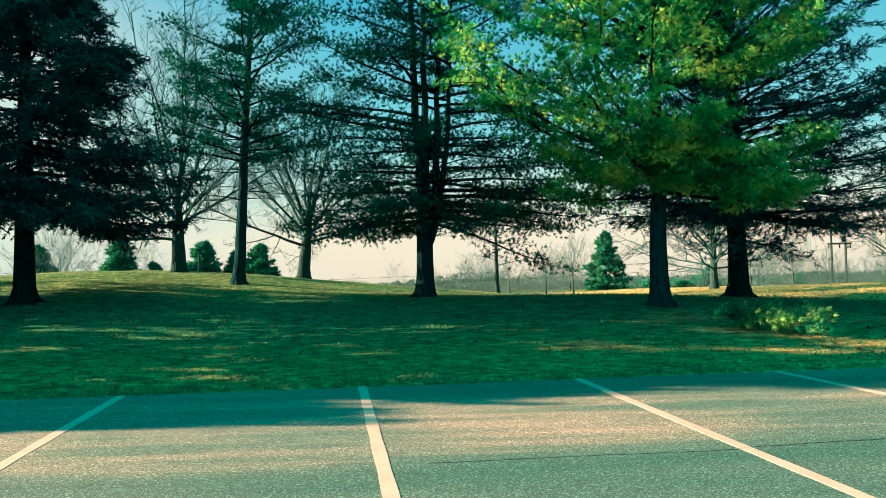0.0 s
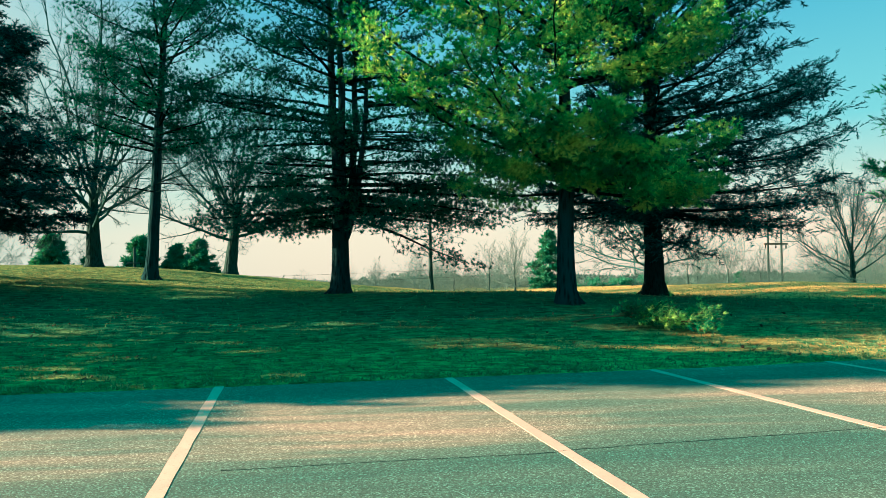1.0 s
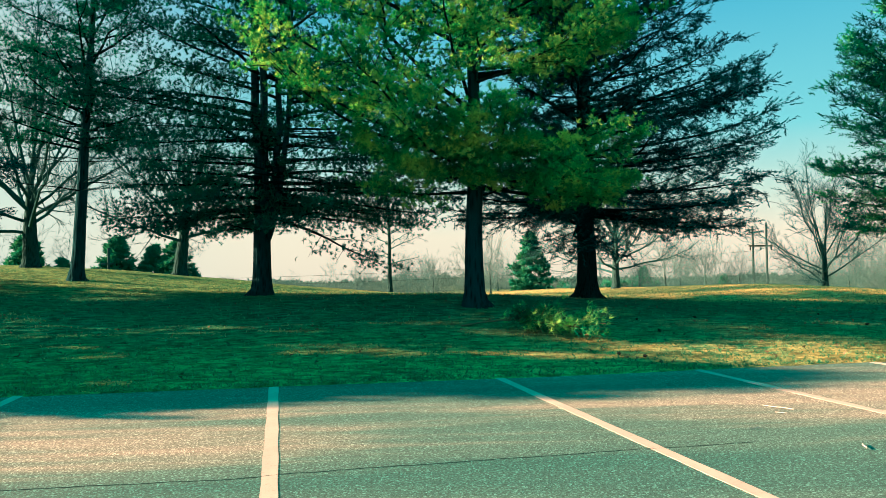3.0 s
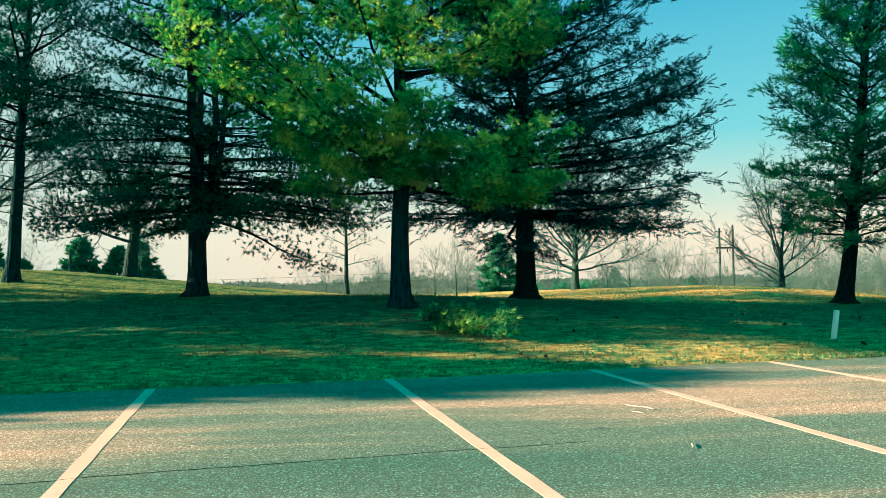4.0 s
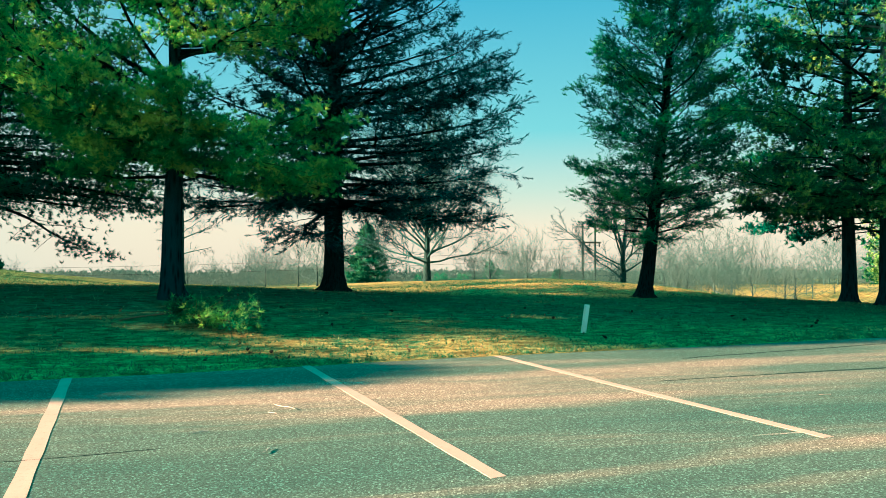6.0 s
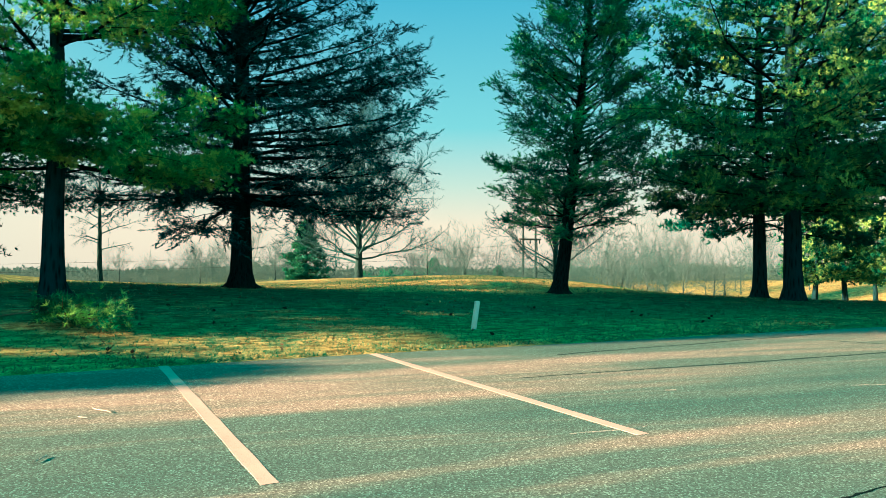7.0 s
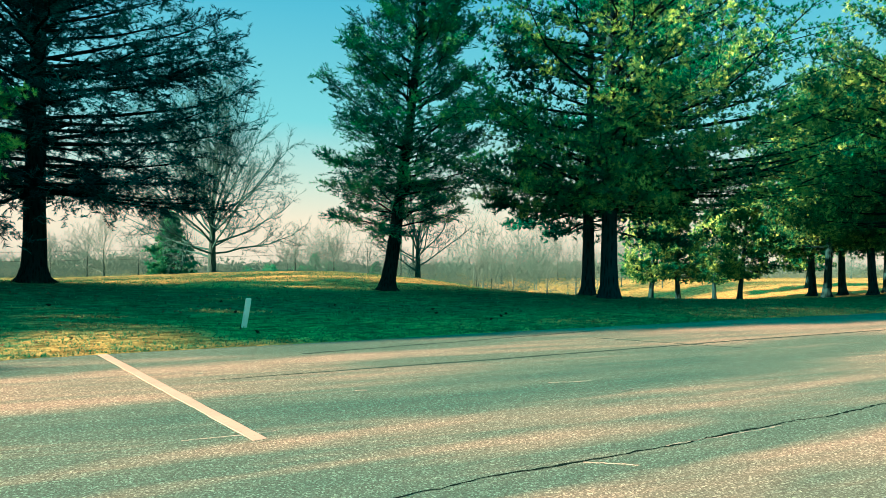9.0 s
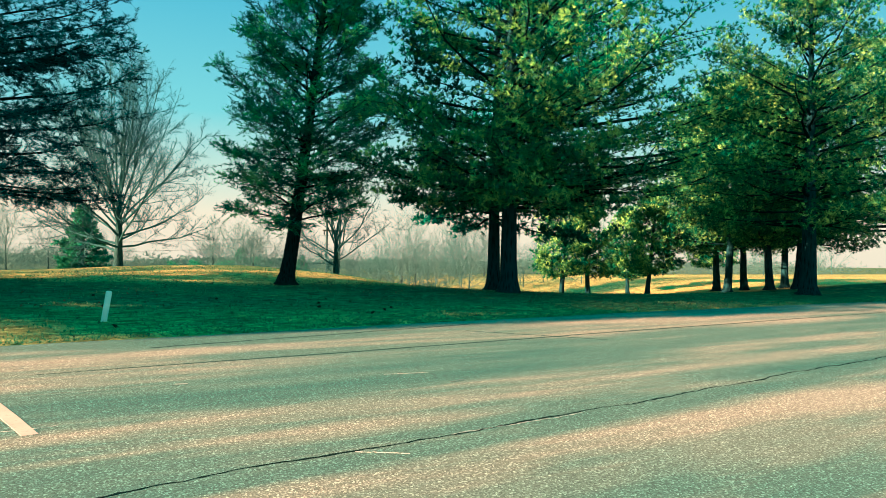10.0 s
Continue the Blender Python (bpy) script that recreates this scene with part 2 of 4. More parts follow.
# darker copy of the pine needles, with the trees' shade put into it
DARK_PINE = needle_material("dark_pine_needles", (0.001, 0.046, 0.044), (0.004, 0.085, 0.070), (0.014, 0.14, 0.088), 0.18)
CEDAR = needle_material("cedar_foliage", (0.012, 0.135, 0.100), (0.026, 0.18, 0.125), (0.050, 0.22, 0.135), 0.2)
LINE_PAINT = paint_material("line_paint", (0.42, 0.355, 0.315), (0.17, 0.18, 0.16))
POST_PAINT = paint_material("post_paint", (0.6, 0.70, 0.66), (0.4, 0.47, 0.42))
SEAL = twig_material("sealed_joint", (0.020, 0.052, 0.050), (0.040, 0.085, 0.080))
# the undergrowth's colour carries distance haze too
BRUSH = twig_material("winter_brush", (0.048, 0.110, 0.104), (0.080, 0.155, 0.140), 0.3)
TAR = twig_material("tar_joint", (0.003, 0.011, 0.011), (0.010, 0.026, 0.025))
OLD_WOOD = twig_material("weathered_wood", (0.014, 0.040, 0.042), (0.030, 0.064, 0.064))
RUST_ARM = twig_material("crossarm_wood", (0.07, 0.06, 0.05), (0.10, 0.085, 0.07))
OLD_CONE = twig_material("old_cone", (0.010, 0.014, 0.011), (0.030, 0.034, 0.026))
LITTER = twig_material("dry_litter", (0.045, 0.050, 0.034), (0.15, 0.145, 0.090))


# ---------------------------------------------------------------- mesh tools
class Build:
    """Collects points and faces, and turns them into one mesh."""

    def __init__(self):
        self.v, self.f, self.n = [], [], 0

    def add(self, verts, faces):
        verts = np.asarray(verts, dtype=np.float32).reshape(-1, 3)
        self.v.append(verts)
        self.f.append(np.asarray(faces, dtype=np.int64) + self.n)
        self.n += len(verts)

    def mesh(self, name, material, smooth=True):
        me = bpy.data.meshes.new(name)
        v = np.concatenate(self.v)
        loops = np.concatenate([f.reshape(-1) for f in self.f])
        sizes = np.concatenate([np.full(len(f), f.shape[1]) for f in self.f])
        starts = np.concatenate([[0], np.cumsum(sizes)[:-1]])
        me.vertices.add(len(v))
        me.vertices.foreach_set("co", v.reshape(-1))
        me.loops.add(len(loops))
        me.loops.foreach_set("vertex_index", loops.astype(np.int32))
        me.polygons.add(len(sizes))
        me.polygons.foreach_set("loop_start", starts.astype(np.int32))
        me.polygons.foreach_set("use_smooth", np.full(len(sizes), smooth))
        me.update(calc_edges=True)
        me.validate()
        me.materials.append(material)
        return me


def part(name, build, material, parent=None, label="", smooth=True):
    me = build.mesh(name, material, smooth) if isinstance(build, Build) else build
    ob = new(name, me)
    ob.parent = parent
    return tagged(ob, label)


def unit(v):
    return v / np.maximum(np.linalg.norm(v, axis=-1, keepdims=True), 1e-9)


def tubes(build, p, r, sides=5):
    """Tapered tubes along p (B, K, 3) with radii r (B, K)."""
    p, r = np.asarray(p, float), np.asarray(r, float)
    b, k = r.shape
    t = unit(np.gradient(p, axis=1))
    ref = np.where(np.abs(t[..., 2:3]) > 0.9, np.array([1.0, 0, 0]), np.array([0, 0, 1.0]))
    n = unit(np.cross(t, ref))
    w = np.cross(t, n)
    a = np.linspace(0, 2 * np.pi, sides, endpoint=False)
    ring = p[:, :, None] + r[:, :, None, None] * (np.cos(a)[:, None] * n[:, :, None] + np.sin(a)[:, None] * w[:, :, None])
    i = np.arange(b)[:, None, None] * k * sides + np.arange(k - 1)[:, None] * sides
    j = np.arange(sides)
    q = np.stack([i + j, i + (j + 1) % sides, i + sides + (j + 1) % sides, i + sides + j], -1)
    build.add(ring, q.reshape(-1, 4))


def tufts(build, rng, p, d, size, count, lo, hi, width):
    """Bunches of narrow blades at p (N, 3), round the directions d."""
    m = len(p)
    d = unit(d)
    ref = unit(rng.normal(size=(m, 3)))
    u = unit(np.cross(d, ref))
    w = np.cross(d, u)
    a = rng.uniform(lo, hi, (m, count, 1))
    f = rng.uniform(0, 2 * np.pi, (m, count, 1))
    way = np.cos(a) * d[:, None] + np.sin(a) * (np.cos(f) * u[:, None] + np.sin(f) * w[:, None])
    ln = np.broadcast_to(np.asarray(size), (m,))[:, None, None] * rng.uniform(0.65, 1.2, (m, count, 1))
    side = unit(np.cross(way, rng.normal(size=(m, count, 3)))) * width * 0.5
    base = p[:, None] + way * ln * 0.08
    tri = np.stack([base - side, base + side, p[:, None] + way * ln], 2)
    build.add(tri, np.arange(m * count * 3).reshape(-1, 3))


def sprigs(build, rng, p, d, size, count, needle, width):
    """Short twigs, feathered with needles on both sides."""
    m = len(p)
    d = unit(d)
    u = unit(np.cross(d, np.array([0, 0, 1.0]) + rng.normal(size=(m, 3)) * 0.45))
    s = np.linspace(0.0, 1.0, count)[None, :, None]
    sign = np.where(np.arange(count) % 2, 1.0, -1.0)[None, :, None]
    ln = np.broadcast_to(np.asarray(size), (m,))[:, None, None]
    base = p[:, None] + d[:, None] * ln * s
    way = unit(d[:, None] * 0.75 + u[:, None] * sign + rng.normal(size=(m, count, 3)) * 0.35)
    side = unit(np.cross(way, rng.normal(size=(m, count, 3)))) * width * 0.5
    tip = base + way * needle * rng.uniform(0.7, 1.25, (m, count, 1))
    build.add(np.stack([base - side, base + side, tip], 2), np.arange(m * count * 3).reshape(-1, 3))


def along(p, s):
    """Places and directions at the shares s (B, M) of the lines p (B, K, 3)."""
    k = p.shape[1] - 1
    x = np.clip(s * k, 0, k - 1e-6)
    i = x.astype(int)
    f = (x - i)[..., None]
    b = np.arange(len(p))[:, None]
    a, c = p[b, i], p[b, i + 1]
    return a + (c - a) * f, unit(c - a)


def box(build, x0, y0, z0, x1, y1, z1, bevel=0.0):
    bm = bmesh.new()
    bmesh.ops.create_cube(bm, size=1.0, matrix=Matrix.Translation(((x0 + x1) / 2, (y0 + y1) / 2, (z0 + z1) / 2)) @ Matrix.Diagonal((x1 - x0, y1 - y0, z1 - z0, 1)))
    if bevel:
        bmesh.ops.bevel(bm, geom=bm.edges[:], offset=bevel, segments=2, affect="EDGES", profile=0.6)
    bm.verts.index_update()
    tri = bmesh.ops.triangulate(bm, faces=bm.faces[:])["faces"]
    build.add([v.co[:] for v in bm.verts], [[v.index for v in f.verts] for f in tri])
    bm.free()


# ---------------------------------------------------------------- the ground
def edge_y(x):
    """The line where the asphalt ends and the lawn begins."""
    bend = np.clip(x - 8, 0, 24)
    return 9.13 + 0.1053 * x + 0.0007 * x * np.clip(x, -60, 60) - 0.10 * np.exp(-((x - 3.0) / 3.5) ** 2) - 0.0025 * bend ** 2 - 0.12 * np.maximum(x - 32, 0)


K0, K1, K2, K3, K4, K5, K6 = -0.6216, 0.4894, 1.8649, 0.2521, -0.0302, 0.6650, -0.5789


def height(x, y):
    """The lawn: a bank along the lot, a hill with bare trees, a low mound, and a gentle fall beyond."""
    x, y = np.asarray(x, float), np.asarray(y, float)
    d = np.maximum(y - edge_y(x), 0)
    r = 1 - np.exp(-d / 4)
    z = r * (K0 / (1 + np.exp(np.clip((x - 11) / 3, -30, 30))) + K1) + K2 * r * np.exp(-((x + 14) ** 2 + (y - 28) ** 2) / 200)
    z = z + K3 * r * np.exp(-((x - 17) ** 2 + (y - 26.5) ** 2) / 40) + K5 * np.exp(-((x - 4) ** 2 + (y - 16.5) ** 2) / 50) * r
    z = z + K6 * np.exp(-((x - 33) ** 2 + (y - 25) ** 2) / 120)
    z = z - 0.62 / (1 + np.exp(np.clip((22.4 - x) / 1.4, -30, 30))) / (1 + np.exp(np.clip((21.2 - y) / 1.2, -30, 30)))
    z = z - 0.18 * r * r / (1 + np.exp(np.clip((13.5 - x) / 0.9, -30, 30))) / (1 + np.exp(np.clip((y - 21.8) / 0.8, -30, 30)))
    z = z - 1.5 / (1 + np.exp(np.clip((27.5 - x) / 1.0, -30, 30))) / (1 + np.exp(np.clip((29 - y) / 1.5, -30, 30))) / (1 + np.exp(np.clip((x - 44) / 3.0, -30, 30)))
    z = z + K4 * np.clip(y - 32, 0, 90) - 0.02 * np.maximum(y - 122, 0)
    z = z + 0.03 * r * (np.sin(x * 0.9 + np.sin(y * 0.7)) * np.sin(y * 1.1 + 0.5 * x))
    return np.where(y > edge_y(x), z + 0.012, -0.12)


def spread(lo, hi, fine_lo, fine_hi, step, grow=1.16):
    out = list(np.arange(fine_lo, fine_hi + step / 2, step))
    s, a = step, fine_hi
    while a < hi:
        s *= grow
        a += s
        out.append(min(a, hi))
    s, a = step, fine_lo
    while a > lo:
        s *= grow
        a -= s
        out.insert(0, max(a, lo))
    return np.array(out)


def make_ground():
    xs, us = spread(-2500, 2500, -22, 42, 0.4), spread(-2500, 2500, -0.6, 36, 0.3)
    x, u = np.meshgrid(xs, us)
    y = u + np.where(np.abs(x) < 80, edge_y(x), edge_y(np.sign(x) * 80))
    y = y + 0.035 * np.sin(x * 5.1) * np.sin(x * 1.7 + 1) * (np.abs(u) < 0.4)
    z = height(x, y)
    g = Build()
    w = len(xs)
    i = (np.arange(len(us) - 1)[:, None] * w + np.arange(w - 1)).reshape(-1)
    g.add(np.stack([x, y, z], -1), np.stack([i, i + 1, i + w + 1, i + w], -1))
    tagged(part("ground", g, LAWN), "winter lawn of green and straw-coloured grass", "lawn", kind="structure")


def make_asphalt():
    xs = spread(-75, 75, -20, 42, 0.35)
    a = Build()
    rows = [(0, -0.10), (0, -0.004), (-0.05, 0.0), (-0.35, 0.0), (-1.5, 0.0), (-4.0, 0.0), (-7.0, 0.0), (-10.0, 0.0), (-25.0, 0.0), (-70.0, 0.0)]
    wob = 0.018 * np.sin(xs * 7.3) * np.sin(xs * 2.1) + 0.03 * np.sin(xs * 0.9)
    pts = np.stack([np.stack([xs, edge_y(xs) + du + wob * (du > -0.2), np.full_like(xs, z)], -1) for du, z in rows])
    w = len(xs)
    i = (np.arange(len(rows) - 1)[:, None] * w + np.arange(w - 1)).reshape(-1)
    a.add(pts, np.stack([i, i + w, i + w + 1, i + 1], -1))
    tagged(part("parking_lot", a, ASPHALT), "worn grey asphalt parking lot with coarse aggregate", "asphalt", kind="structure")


def ribbon(points, widths, z=0.004):
    """A thin strip laid on the asphalt along points, with its own width at each."""
    p = np.asarray(points, float)
    t = unit(np.gradient(p, axis=0))
    n = np.stack([-t[:, 1], t[:, 0]], -1) * np.asarray(widths, float)[:, None] / 2
    l, r = p + n, p - n
    k = len(p)
    b = Build()
    low, top = np.full((k, 1), 0.0005), np.full((k, 1), z)
    b.add(np.concatenate([np.c_[l, low], np.c_[l, top], np.c_[r, top], np.c_[r, low]]),
          np.concatenate([np.stack([np.arange(k - 1) + o * k, np.arange(k - 1) + 1 + o * k, np.arange(k - 1) + 1 + (o + 1) * k, np.arange(k - 1) + (o + 1) * k], -1) for o in range(3)]))
    return b


def make_lines():
    rng = np.random.default_rng(5)
    # each painted line: far end on the edge of the lawn, near end out in the lot
    ends = [((x, float(edge_y(x)) - 0.01), near) for x, near in ((-4.86, (-4.14, 3.55)), (-1.90, (-1.16, 3.85)), (0.93, (1.76, 4.10)), (3.70, (4.67, 4.42)), (6.40, (7.345, 4.75)), (9.09, (10.12, 5.12)))]
    for far, near in ends:
        s = np.linspace(0, 1, 40)[:, None]
        p = np.array(far) * (1 - s) + np.array(near) * s
        w = 0.112 + 0.006 * np.sin(s[:, 0] * 31) + rng.normal(size=40) * 0.0015
        line = part("parking_line", ribbon(p, w, 0.003), LINE_PAINT, smooth=False)
        tagged(line, "worn white painted parking stall line on asphalt", "parking line", "parking stall lines", "")


def make_joints():
    rng = np.random.default_rng(8)

    def wander(a, b, n, amp):
        s = np.linspace(0, 1, n)[:, None]
        p = np.array(a) * (1 - s) + np.array(b) * s
        w = np.cumsum(rng.normal(size=n)) * amp
        p[:, 1] += w - np.linspace(w[0], w[-1], n)
        return p

    p = wander((6.4, 3.12), (30.0, 5.75), 420, 0.009)
    w = np.clip(0.014 + 0.007 * np.sin(np.arange(420) * 0.21) + rng.normal(size=420) * 0.008, 0.002, 0.034)
    tagged(part("pavement_crack", ribbon(p, w, 0.003), TAR, smooth=False), "long dark ragged crack between two asphalt passes", "pavement crack")
    p = wander((10.2, 7.7), (34.0, 9.6), 300, 0.004)
    tagged(part("pavement_joint", ribbon(p, np.clip((0.05 + rng.normal(size=300) * 0.01) * np.clip(np.arange(300) / 40 + 0.08, 0, 1), 0.003, 0.08)), SEAL, smooth=False), "dark sealed joint running along the asphalt", "pavement joint")
    p = wander((-1.0, 5.2), (5.2, 5.95), 200, 0.004)
    tagged(part("pavement_joint", ribbon(p, np.clip(0.002 + rng.normal(size=200) * 0.004, 0.0008, 0.01)), SEAL, smooth=False), "thin dark joint in the asphalt of the stalls", "pavement joint")
    p = wander((16.5, 9.5), (17.9, 7.6), 80, 0.004)
    tagged(part("pavement_joint", ribbon(p, 0.045 + rng.normal(size=80) * 0.008), SEAL, smooth=False), "dark sealed crack across the drive", "pavement joint")


    for a, b in (((12.75, 3.83), (14.1, 3.95)), ((11.95, 3.74), (12.25, 3.54)), ((13.4, 6.28), (13.9, 6.2)), ((9.6, 5.3), (10.3, 5.35))):
        p = wander(a, b, 50, 0.004)
        w = np.clip(0.006 + rng.normal(size=50) * 0.006, 0.001, 0.02)
        tagged(part("scrape_mark", ribbon(p, w, 0.003), SCRAPE, smooth=False), "thin pale scrape mark on the asphalt", "scrape mark", "scrape marks on the asphalt")
    p = wander((11.5, 9.3), (17.2, 10.4), 140, 0.005)
    tagged(part("pavement_joint", ribbon(p, np.clip(0.03 + rng.normal(size=140) * 0.01, 0.006, 0.06)), SEAL, smooth=False), "thin dark joint near the edge of the lawn", "pavement joint")


# ---------------------------------------------------------------- trees
def root_at(name, x, y, label, category, group="", sink=0.05):
    ob = new(name)
    ob.location = (x, y, float(height(x, y)) - sink)
    ob.empty_display_size = 0.3
    return tagged(ob, label, category, group)


def stem_path(rng, h, lean=(0, 0), bow=0.1, k=16, start=0.0):
    s = np.linspace(0, 1, k)
    z = start + (h - start) * s ** 1.25
    wob = np.cumsum(rng.normal(size=(k, 2)), 0) * bow * 0.12
    wob -= wob[0]
    return np.c_[np.array(lean)[None] * (z / h)[:, None] + wob, z]


def conifer(seed, h, r0, zlow, prof, nprim, elev=(-5, 35), droop=0.1, up=0.1, nsec=10, sec=0.42, sec_angle=(35, 65), hang=0.1, nt=8,
            leaf="tuft", size=0.13, blades=16, width=0.012, jitter=0.12, rise=0.5, ztop=9.2, sec0=0.16, secf=0.6, tip=2, lean=(0, 0), bow=0.1, asym=(0.0, 0.0), stems=(), zdead=None, ndead=0, skip=0.0, bias=0.8, boughs=(), inner=0.12):
    """Trunk, limbs and needles of an evergreen, each a Build, its foot at the origin."""
    rng = np.random.default_rng(seed)
    trunk, limbs, leaves, roots, dead = Build(), Build(), Build(), Build(), Build()
    paths = []
    if stems:
        split_z = stems[0][2]
        low = stem_path(rng, split_z + 0.3, lean, 0.03, 8)
        tubes(trunk, low[None], (r0 * (1 + 0.5 * np.exp(-low[:, 2] / 0.25)) * (1 - 0.1 * low[:, 2] / split_z))[None], 16)
        for dx, dy, zs, rs, top in stems:
            s = np.linspace(0, 1, 18)
            z = zs * 0.75 + (top - zs * 0.75) * s
            out = 1 - np.exp(-s * 5)
            w = np.cumsum(rng.normal(size=(18, 2)), 0) * 0.03
            p = np.c_[dx * out + w[:, 0] - w[0, 0], dy * out + w[:, 1] - w[0, 1], z]
            tubes(trunk, p[None], (rs * (1 - 0.85 * s))[None], 10)
            paths.append(p)
    else:
        p = stem_path(rng, h, lean, bow)
        z = p[:, 2]
        tubes(trunk, p[None], (r0 * (1 + 0.55 * np.exp(-z / 0.22)) * (1 - 0.93 * z / h) + 0.012)[None], 16)
        paths.append(p)
    # roots that spread into the ground
    a = rng.uniform(0, 2 * np.pi, 7)
    s = np.linspace(0, 1, 5)
    rp = np.stack([np.cos(a)[:, None] * (r0 * 0.7 + s * r0 * 1.9), np.sin(a)[:, None] * (r0 * 0.7 + s * r0 * 1.9), 0.26 * (1 - s) ** 1.6 - 0.04 + 0 * a[:, None]], -1)
    tubes(roots, rp, np.broadcast_to(r0 * 0.42 * (1 - 0.75 * s), (7, 5)), 7)

    def grow(zb, length, el, limbs, thin=1.0, own=()):
        b = len(zb)
        az = np.arange(b) * 2.39996 + rng.normal(size=b) * 0.5 + rng.uniform(0, 6)
        length = length * np.minimum(1 + asym[0] * np.cos(az - asym[1]), 1.12)
        for k, (zo, deg, lo, eo) in enumerate(own):
            az[b - len(own) + k], length[b - len(own) + k] = radians(deg), lo
        which = rng.integers(0, len(paths), b)
        foot = np.stack([[np.interp(zz, paths[w][:, 2], paths[w][:, c]) for c in range(3)] for zz, w in zip(zb, which)])
        s = np.linspace(0, 1, 9)[None]
        bend = rng.normal(size=(b, 1)) * 0.25
        ang = az[:, None] + bend * s + np.cumsum(rng.normal(size=(b, 9)), 1) * 0.03
        rad = length[:, None] * s
        zz = length[:, None] * (np.tan(np.radians(el))[:, None] * s - droop * s ** 2 + up * s ** 3) + np.cumsum(rng.normal(size=(b, 9)), 1) * 0.012
        pr = foot[:, None] + np.stack([np.cos(ang) * rad, np.sin(ang) * rad, zz], -1)
        tubes(limbs, pr, ((0.012 + 0.0105 * length) * thin)[:, None] * (1 - 0.86 * s), 5)
        # side branches
        sj = sec0 + (1 - sec0) * (np.arange(nsec)[None] + rng.uniform(0, 1, (b, nsec))) / nsec
        sp, st = along(pr, sj)
        sg = np.where((np.arange(nsec) + rng.integers(0, 2, (b, 1))) % 2, 1.0, -1.0)[..., None]
        lat = unit(np.cross(st, np.array([0, 0, 1.0])))
        sa = np.radians(rng.uniform(*sec_angle, (b, nsec, 1)))
        sd = unit(st * np.cos(sa) + lat * sg * np.sin(sa) + np.array([0, 0, 1.0]) * rng.normal(0.05, 0.14, (b, nsec, 1)))
        sl = np.clip(sec * length[:, None] * (1 - secf * sj) * rng.uniform(0.6, 1.25, (b, nsec)), 0.18, None)
        t = np.linspace(0, 1, 4)
        sec_p = sp[:, :, None] + sd[:, :, None] * (sl[..., None, None] * t[:, None]) - np.array([0, 0, 1.0]) * (hang * sl[..., None, None] * (t ** 2)[:, None])
        sec_p = sec_p.reshape(-1, 4, 3)
        tubes(limbs, sec_p, np.broadcast_to((0.004 + 0.006 * sl.reshape(-1, 1)) * thin * (1 - 0.7 * t), (len(sec_p), 4)), 3)
        return pr, sec_p, sl.reshape(-1)

    q = (np.arange(nprim) + rng.uniform(0, 1, nprim)) / nprim
    zb = zlow + (h * 0.985 - zlow) * q ** (1 / bias)
    el = elev[0] + (elev[1] - elev[0]) * (zb - zlow) / (h - zlow) + rng.normal(size=nprim) * 6
    length = np.array([prof(z) for z in zb]) * rng.uniform(0.8, 1.06, nprim)
    if boughs:
        zb, length, el = (np.concatenate([v, np.array([w[i] for w in boughs])]) for v, i in ((zb, 0), (length, 2), (el, 3)))
    pr, sp, sl = grow(zb, length, el, limbs, own=boughs)
    keep = rng.uniform(size=len(sp)) > np.where(sp[:, 0, 2] > ztop, max(skip, 0.78), skip)
    sp = sp[keep]
    tt = rng.uniform(inner, 1.0, (len(sp), nt)) ** 0.75
    pos, way = along(sp, tt)
    pt, pw = along(pr, 1 - 0.45 * rng.uniform(0, 1, (len(pr), nt * tip)) ** 1.5)
    pos, way = np.concatenate([pos.reshape(-1, 3), pt.reshape(-1, 3)]), np.concatenate([way.reshape(-1, 3), pw.reshape(-1, 3)])
    pos = pos + rng.normal(size=pos.shape) * jitter * np.array([1, 1, 0.6])
    way = unit(way + rng.normal(size=way.shape) * 0.5 + np.array([0, 0, rise]))
    if leaf == "tuft":
        tufts(leaves, rng, pos, way, size, blades, 0.15, 1.25, width)
    else:
        sprigs(leaves, rng, pos, way, size * 1.0, blades, size * 0.34, width)
    if ndead:
        zd = rng.uniform(zdead[0], zdead[1], ndead)
        grow(zd, np.array([prof(max(z, zlow)) for z in zd]) * rng.uniform(0.4, 0.85, ndead), rng.uniform(0, 14, ndead), dead, 0.6)
    return trunk, limbs, leaves, roots, dead


def plant_conifer(name, x, y, label, category, mats, group="", **kw):
    root = root_at(name, x, y, label, category, group)
    trunk, limbs, leaves, roots, dead = conifer(**kw)
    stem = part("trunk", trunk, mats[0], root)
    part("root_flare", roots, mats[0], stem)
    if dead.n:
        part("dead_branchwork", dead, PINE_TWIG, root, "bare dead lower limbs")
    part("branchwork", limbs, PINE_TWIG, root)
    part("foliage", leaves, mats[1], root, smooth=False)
    return root


